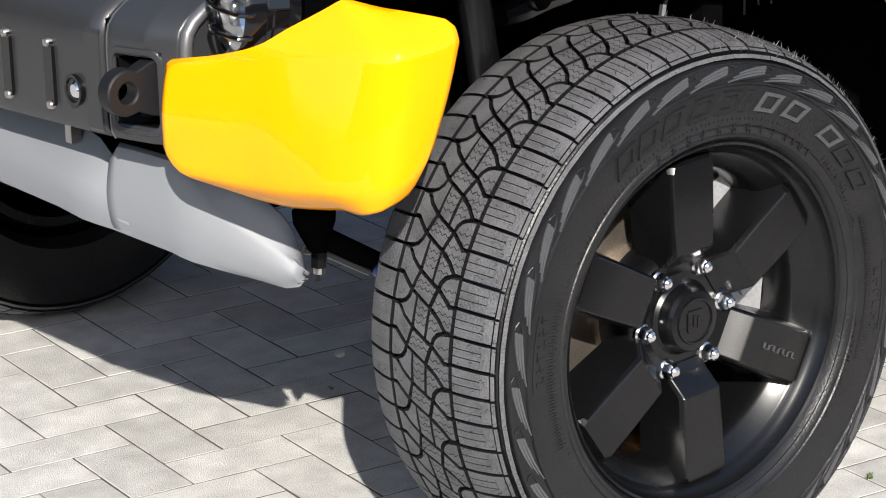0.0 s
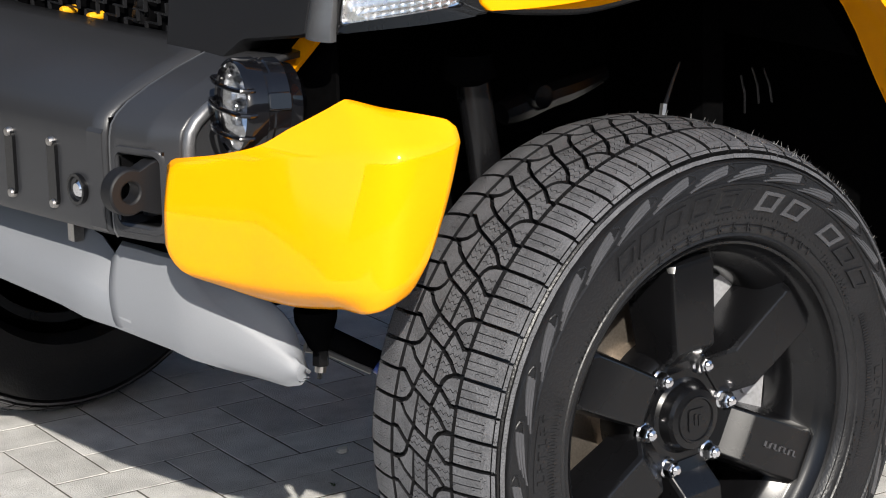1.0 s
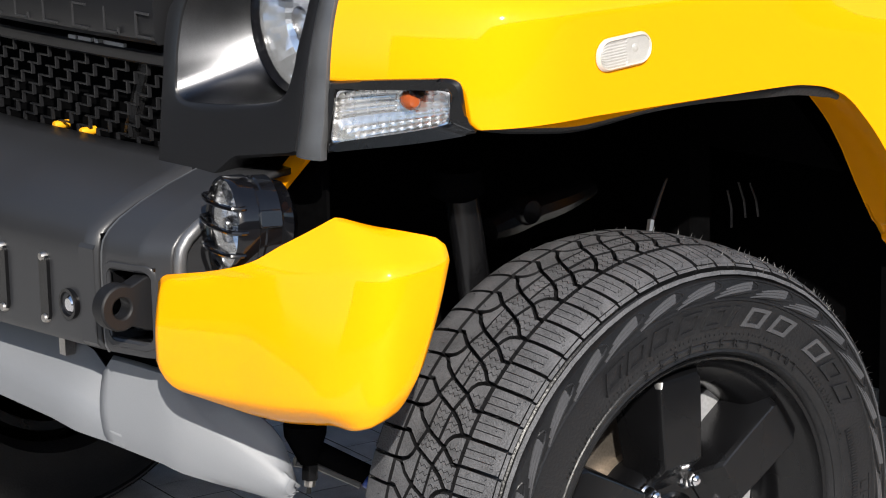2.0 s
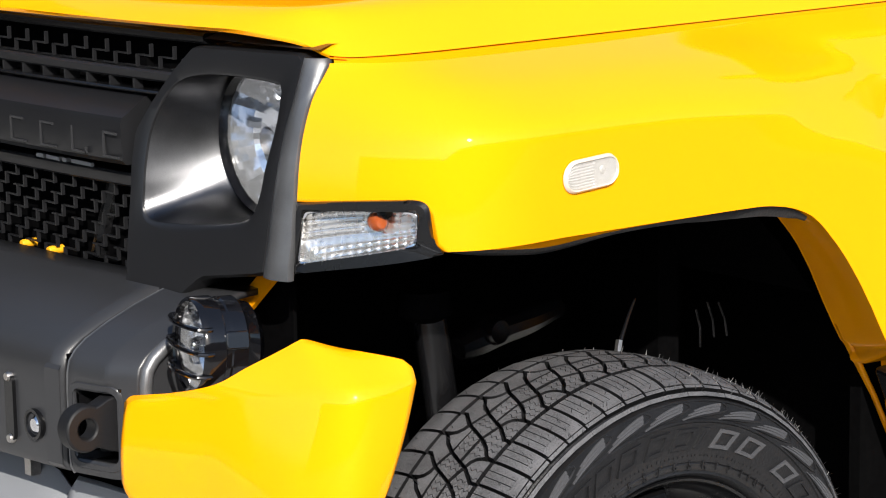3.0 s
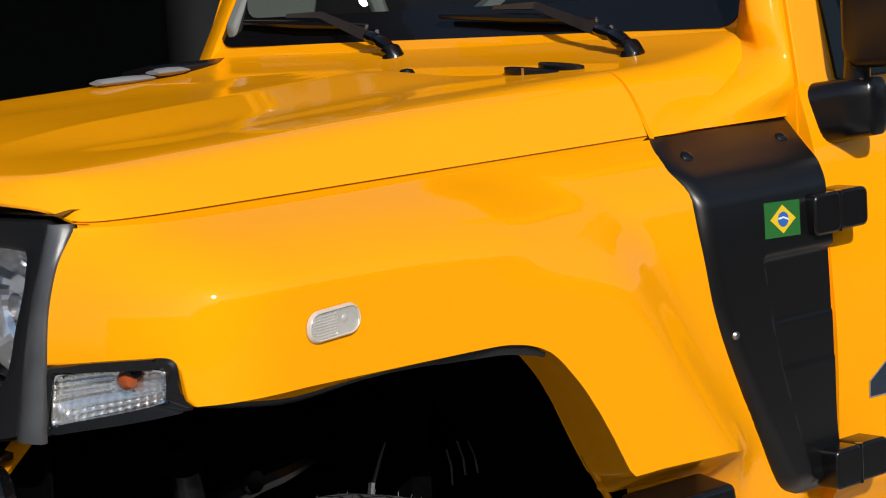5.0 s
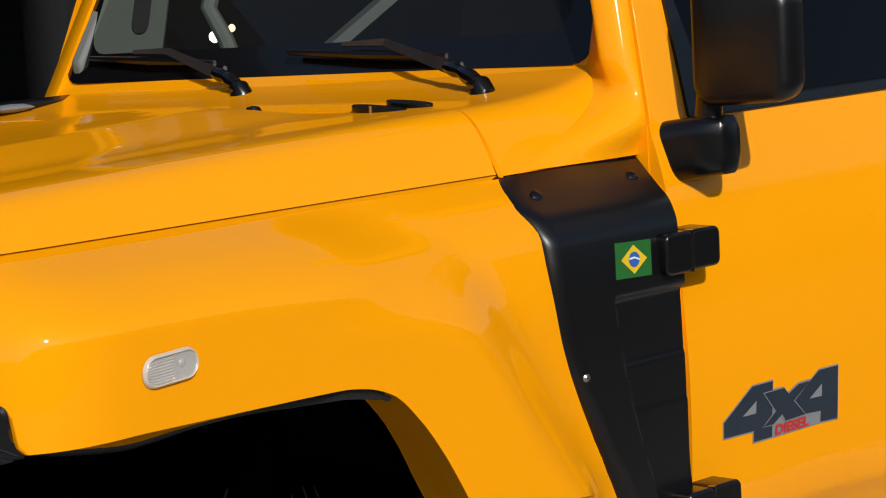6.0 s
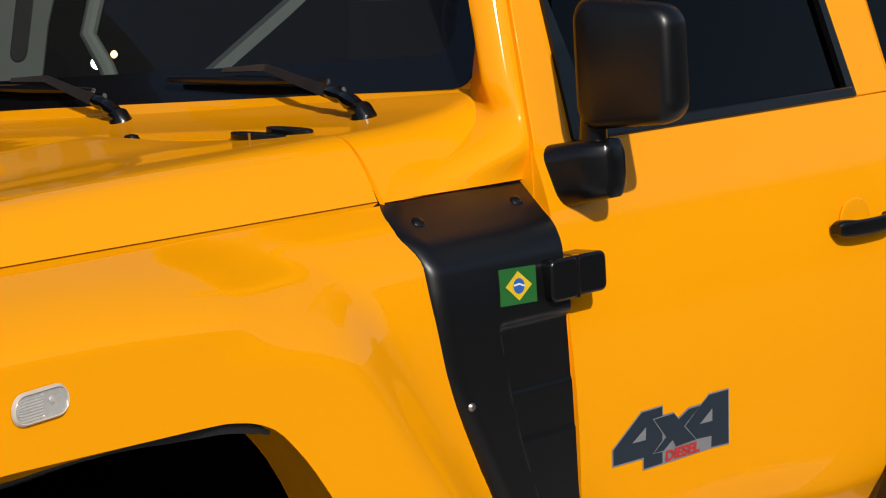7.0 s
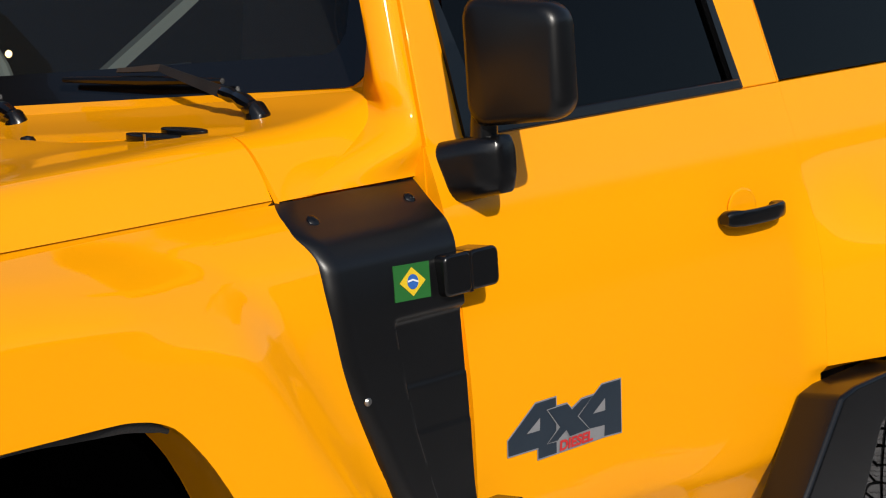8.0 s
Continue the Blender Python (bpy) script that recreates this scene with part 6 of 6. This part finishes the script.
def own_mesh(name, bm, material, angle=35):
    bmesh.ops.recalc_face_normals(bm, faces=bm.faces)
    me = bpy.data.meshes.new(name)
    bm.to_mesh(me)
    bm.free()
    me.materials.append(material)
    me.polygons.foreach_set("use_smooth", [True] * len(me.polygons))
    me.set_sharp_from_angle(angle=radians(angle))
    return me


WHEEL_MESHES = {
    "rim": own_mesh("wheel", rim_body(), RIM_BLACK, 30),
    "tyre": own_mesh("tyre", tyre_body(), RUBBER, 40),
    "tread": own_mesh("tread", tread_blocks(), TREAD_TOP, 30),
    "hairs": own_mesh("tread_hairs", tread_hairs(), RUBBER),
    "spoke": own_mesh("spoke", spoke(), RIM_BLACK, 22),
    "nut": own_mesh("lug_nut", lug_nut(), CHROME, 30),
    "cap": own_mesh("centre_cap", lathe([(0.0, -0.0035), (0.027, -0.0030), (0.028, -0.0052), (0.030, -0.0052), (0.031, -0.0028), (0.039, -0.0015), (0.042, 0.004), (0.042, 0.02)], 48, "y"), RIM_BLACK, 25),
    "badge": own_mesh("badge", merge(prism(rounded(0.028, 0.030, 0.004), lambda a, b, d: (a, d, b), -0.0050, 0.0), prism(rounded(0.005, 0.015, 0.001), lambda a, b, d: (a - 0.003, d, b + 0.001), -0.0062, 0.0), prism(rounded(0.005, 0.015, 0.001), lambda a, b, d: (a + 0.004, d, b - 0.001), -0.0062, 0.0)), RIM_BLACK, 25),
    "mark_wide": own_mesh("raised_mark", raised_mark(6.4), RUBBER, 25),
    "mark_slim": own_mesh("raised_mark", raised_mark(2.2), RUBBER, 25),
    "mark_sunlit": own_mesh("raised_mark", raised_mark(6.6), RUBBER_LETTER, 25),
    "feather": own_mesh("feather", feather(), RUBBER_LETTER, 25),
    "claw": own_mesh("claw", claw(), RUBBER, 40),
    "small": own_mesh("fine_print", small_marks(), RUBBER, 25),
    "backing": own_mesh("shade_disc", lathe([(0.0, 0.05), (0.186, 0.05), (0.189, 0.12), (0.189, 0.19)], 40, "y"), SHADE_BLACK, 25),
    "disc": own_mesh("brake_disc", lathe([(0.06, 0.085), (0.085, 0.085), (0.087, 0.100), (0.155, 0.100), (0.157, 0.104), (0.155, 0.112), (0.06, 0.112)], 64, "y"), DISC, 25),
    "stem": own_mesh("spoke_mark", merge(*[box(0.128 + 0.0095 * i, 0.1295 + 0.0095 * i, -0.0135, -0.009, -0.004, 0.004) for i in range(7)] + [box(0.128 + 0.0095 * i, 0.134 + 0.0095 * i, -0.0135, -0.009, -0.004 + 0.007 * (i % 2), -0.003 + 0.007 * (i % 2)) for i in range(7)]), RUBBER_LETTER, 25),
}

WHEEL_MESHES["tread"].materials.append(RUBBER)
SIZE_LETTERS = size_letters()


def caliper():
    b = merge(prism([(0.118, -0.09), (0.165, -0.095), (0.186, -0.04), (0.188, 0.06), (0.160, 0.125), (0.100, 0.115)], lambda a, c, d: (a, d, c), 0.066, 0.13), prism(rounded(0.030, 0.05, 0.01), lambda a, c, d: (0.150 + a, d, 0.03 + c), 0.058, 0.08), prism(rounded(0.026, 0.04, 0.01), lambda a, c, d: (0.150 + a, d, -0.035 + c), 0.060, 0.08))
    return b


WHEEL_MESHES["caliper"] = own_mesh("caliper", caliper(), CAST, 30)


def wheel(x, y, turn_z, spin, front):
    def put(key, name, parent, m=Matrix(), label=""):
        o = new(name, WHEEL_MESHES[key])
        o.parent = parent
        o.matrix_basis = m
        if label:
            tagged(o, label)
        return o
    w = put("rim", "wheel", car, pose(x, y, 0.37, 0, 0, turn_z) @ Matrix.Rotation(spin, 4, "Y"), "matt black six-spoke alloy wheel with an all-terrain tyre")
    w.matrix_parent_inverse = car.matrix_world.inverted()
    put("tyre", "tyre", w, label="new black all-terrain tyre")
    put("tread", "tread", w, label="deep block tread")
    tagged(put("hairs", "tread_hairs", w, label="fine moulding hairs"), kind="stuff")
    # three marks take lighter rubber, painting the sun on them
    for a, key in ((122, "mark_wide"), (114, "mark_wide"), (105.5, "mark_wide"), (96, "mark_wide"), (87, "mark_wide"), (80.6, "mark_slim"), (72.6, "mark_sunlit"), (62.6, "mark_sunlit"), (47.5, "mark_sunlit"), (39, "mark_wide"), (30.5, "mark_wide")):
        put(key, "raised_mark", w, Matrix.Rotation(radians(90 - a), 4, "Y"))
    for i in range(31):
        turn = Matrix.Rotation(radians(3.2 + 360 / 31 * i), 4, "Y")
        put("feather", "leaf_stripes", w, turn)
        put("claw", "ridge", w, turn)
    for me in SIZE_LETTERS:
        new("letter", me).parent = w
    tagged(put("small", "fine_print", w, label="fine raised print"), kind="stuff")
    for k in range(6):
        put("spoke", "spoke", w, Matrix.Rotation(-radians(SPOKE0 + 60 * k), 4, "Y"))
        a = radians(5.98 + 60 * k)
        put("nut", "lug_nut", w, Matrix.Translation((0.06985 * math.cos(a), 0.003, 0.06985 * math.sin(a))) @ Matrix.Rotation(0.3 * k, 4, "Y"), "chrome lug nut")
    put("cap", "centre_cap", w)
    put("badge", "badge", w)
    put("stem", "spoke_mark", w, Matrix.Rotation(-radians(SPOKE0 - 60), 4, "Y"))
    # near-black disc added on far wheels to stand for the shade there
    if y > 1:
        put("backing", "shade_disc", w)
    if front:
        put("disc", "brake_disc", w, label="brown-grey iron brake disc")
        put("caliper", "caliper", w, Matrix.Rotation(-radians(15), 4, "Y"), "bare metal brake caliper")


wheel(0.0, 0.0, 0, 0.0, True)
wheel(2.585, 0.02, 0, 1.1, False)
wheel(0.0, 2 * YC, 180, 0.4, True)
wheel(2.585, 2 * YC, 180, 0.9, False)

# ---- cabin, seen through the screen ----
part("dashboard", rings([[(x, y, z) for x, z in ((1.03, 1.20), (1.06, 1.262), (1.16, 1.275), (1.36, 1.26), (1.42, 1.20), (1.40, 0.9), (1.03, 0.9))] for y in (0.22, 0.5, 0.8, 1.1, 1.54)], True, True), DASH, car, "dark dashboard")
steer = part("steering_wheel", lathe([(0.185 + 0.014 * math.cos(k * math.tau / 10), 0.014 * math.sin(k * math.tau / 10)) for k in range(10)], 40, "x", (0, 0, 0), True), DASH, car, "dark steering wheel")
steer.matrix_basis = pose(1.50, 0.50, 1.30, 0, -28, 0)
for y in (0.52, 1.20):
    seat = part("seat", rings([[(1.95 + dx, y + a, z) for a in (-0.24, -0.20, 0.20, 0.24)] + [(2.07 + dx, y + a, z) for a in (0.24, -0.24)] for z, dx in ((0.75, 0.0), (1.1, 0.05), (1.38, 0.10))], True, True), DASH, car, "dark cloth seat")
    part("headrest", rings([[(2.06 + a, y + b, z) for a, b in rounded(0.09, 0.24, 0.03)] for z in (1.40, 1.44, 1.56, 1.58)], True, True), DASH, seat)
rail = part("far_door_trim", prism([(1.12, 1.20), (2.0, 1.20), (2.0, 1.25), (1.16, 1.25)], lambda x, z, d: (x, 1.56 + d, z), 0, 0.02), TRIM_GREY, car, "light grey far door trim")
bm = prism([(1.01, 1.24), (1.20, 1.24), (1.235, 1.385), (1.36, 1.70), (1.28, 1.72), (1.0, 1.28)], lambda x, z, d: (x, 1.46 + d, z), 0, 0.03)
trim = soften(part("far_pillar_trim", bm, TRIM_GREY, car, "light grey pillar trim"), 0.008)
# dark patch laid on the trim in place of a shaded opening
part("grab_hole_patch", prism(rounded(0.040, 0.15, 0.018), lambda a, b, d: (1.165 + a + 0.25 * b, 1.455 + d, 1.40 + b), 0, 0.004), DASH, trim, "dark patch standing in for the shaded grab handle opening")
# solid strips added in place of pale reflections across the windscreen
bm = rings([[Vector((x, y, z)) + Vector((0.030 * c, 0.036 * c, 0.012 * s)) for c, s in ((-1, -1), (1, -1), (1, 1), (-1, 1))] for x, y, z in ((1.10, 0.945, 1.275), (1.20, 0.81, 1.405), (1.34, 0.62, 1.60), (1.42, 0.51, 1.72))], True, True)
part("reflection_strip", bm, TRIM_GREY, car, "grey strip added inside the screen for a reflected streak")
part("reflection_strip", tube([(1.15, 1.195, 1.255), (1.155, 1.225, 1.31), (1.15, 1.262, 1.37), (1.2, 1.26, 1.5)], 0.016, 10), TRIM_GREY, car)
# two glowing spots stand in for glints in the windscreen
part("glint_spot", lathe([(0.0, -0.010), (0.009, -0.007), (0.0125, 0.0), (0.009, 0.007), (0.0, 0.010)], 20, "y", (1.451, 1.58, 1.298)), GLINT_WHITE, car, "small glowing spot added for a white glint")
part("glint_spot", lathe([(0.0, -0.006), (0.006, -0.004), (0.008, 0.0), (0.006, 0.004), (0.0, 0.006)], 20, "y", (1.499, 1.58, 1.312)), GLINT_AMBER, car, "small glowing spot added for an amber glint")

# ---- hall furniture seen beyond the car ----
tagged(part("post", lathe([(0.16, 0.0), (0.16, 3.2)], 24, "z", (6.0, 7.67, 0)), HALL_POST), "round grey post of the hall", "post")

# ---- small things on the paving ----
rng = random.Random(21)
bm = bmesh.new()
bmesh.ops.create_icosphere(bm, subdivisions=2, radius=1.0)
for v in bm.verts:
    v.co = Vector((v.co.x * 0.011, v.co.y * 0.008, v.co.z * 0.006)) * (1 + 0.18 * rng.uniform(-1, 1))
pebble = part("pebble", moved(bm, Matrix.Translation((0.209, 1.056, 0.005))), PEBBLE)
tagged(pebble, "small pale stone lying on the shaded paving", "stone")


def weed(x, y, count, size, seed):
    """A tuft of thin bent blades growing from a joint."""
    rng = random.Random(seed)
    bm = bmesh.new()
    for _ in range(count):
        a, reach, high = rng.uniform(0, math.tau), rng.uniform(0.3, 1.0) * size, rng.uniform(0.4, 1.0) * size
        base = Vector((x + rng.uniform(-0.35, 0.35) * size, y + rng.uniform(-0.35, 0.35) * size, -0.001))
        out = Vector((math.cos(a), math.sin(a), 0))
        side = Vector((-out.y, out.x, 0)) * rng.uniform(0.0008, 0.0016)
        pts = [base, base + out * reach * 0.3 + Vector((0, 0, high * 0.7)), base + out * reach + Vector((0, 0, high))]
        a0, b0, a1, b1, t = (bm.verts.new(q) for q in (pts[0] - side, pts[0] + side, pts[1] - side, pts[1] + side, pts[2]))
        bm.faces.new((a0, b0, b1, a1))
        bm.faces.new((a1, b1, t))
    tagged(part("weed", bm, WEED_GREEN), "small green weed growing in a paving joint", "weed")


weed(0.454, 0.107, 16, 0.011, 1)
weed(0.103, 0.935, 12, 0.008, 2)

# ---- paving: herringbone of 10 x 20 cm blocks ----


def paver_mesh(name, seed):
    rng = random.Random(seed)
    l, w, h, c = 0.0981, 0.0481, 0.06, 0.0006
    loops = []
    for (a, b, z) in ((l, w, -h), (l, w, -c), (l - c * 0.4, w - c * 0.4, -c * 0.35), (l - c, w - c, 0.0)):
        loops.append([(sx * a + rng.uniform(-0.0006, 0.0006), sy * b + rng.uniform(-0.0006, 0.0006), z) for sx, sy in ((1, 1), (-1, 1), (-1, -1), (1, -1))])
    bm = rings(loops, False, True)
    return own_mesh(name, bm, PAVER, 6)


tile_meshes = [paver_mesh("paving_block", k) for k in range(6)]
pavement = new("pavement")
tagged(pavement, "grey-beige concrete blocks laid in herringbone", "pavement", kind="structure")
rng = random.Random(5)
rest = bmesh.new()
for i in range(-85, 86):
    for j in range(-85, 86):
        k = (i + j) % 4
        if k not in (0, 2):
            continue
        if k == 0:
            mid, along = PAVE_O + 0.1 * ((i + 0.5) * PAVE_U + (j + 1.0) * PAVE_V), PAVE_V
        else:
            mid, along = PAVE_O + 0.1 * ((i + 1.0) * PAVE_U + (j + 0.5) * PAVE_V), PAVE_U
        turn_z = math.degrees(math.atan2(along.y, along.x)) + rng.uniform(-0.5, 0.5)
        z = rng.uniform(-0.0002, 0.0006)
        tx, ty = rng.uniform(-0.15, 0.15), rng.uniform(-0.10, 0.10)
        if -0.95 < mid.x < 1.15 and -0.25 < mid.y < 2.25:
            o = new("paving_block", tile_meshes[rng.randrange(6)])
            o.parent = pavement
            o.matrix_basis = pose(mid.x, mid.y, z, tx, ty, turn_z)
        elif -1.22 < mid.y < 6.3 and -5.9 < mid.x < 6.9:
            m = pose(mid.x, mid.y, z, tx, ty, turn_z)
            l, w, c = 0.0981, 0.0481, 0.0006
            lo = [rest.verts.new(m @ Vector((sx * l, sy * w, -0.01))) for sx, sy in ((1, 1), (-1, 1), (-1, -1), (1, -1))]
            hi = [rest.verts.new(m @ Vector((sx * (l - c), sy * (w - c), 0))) for sx, sy in ((1, 1), (-1, 1), (-1, -1), (1, -1))]
            for q in range(4):
                rest.faces.new((lo[q], lo[(q + 1) % 4], hi[(q + 1) % 4], hi[q]))
            rest.faces.new(hi)
me = bpy.data.meshes.new("paving_rest")
rest.to_mesh(me)
rest.free()
me.materials.append(PAVER)
far_paving = new("paving_rest", me)
far_paving.parent = pavement
tagged(far_paving, kind="stuff")
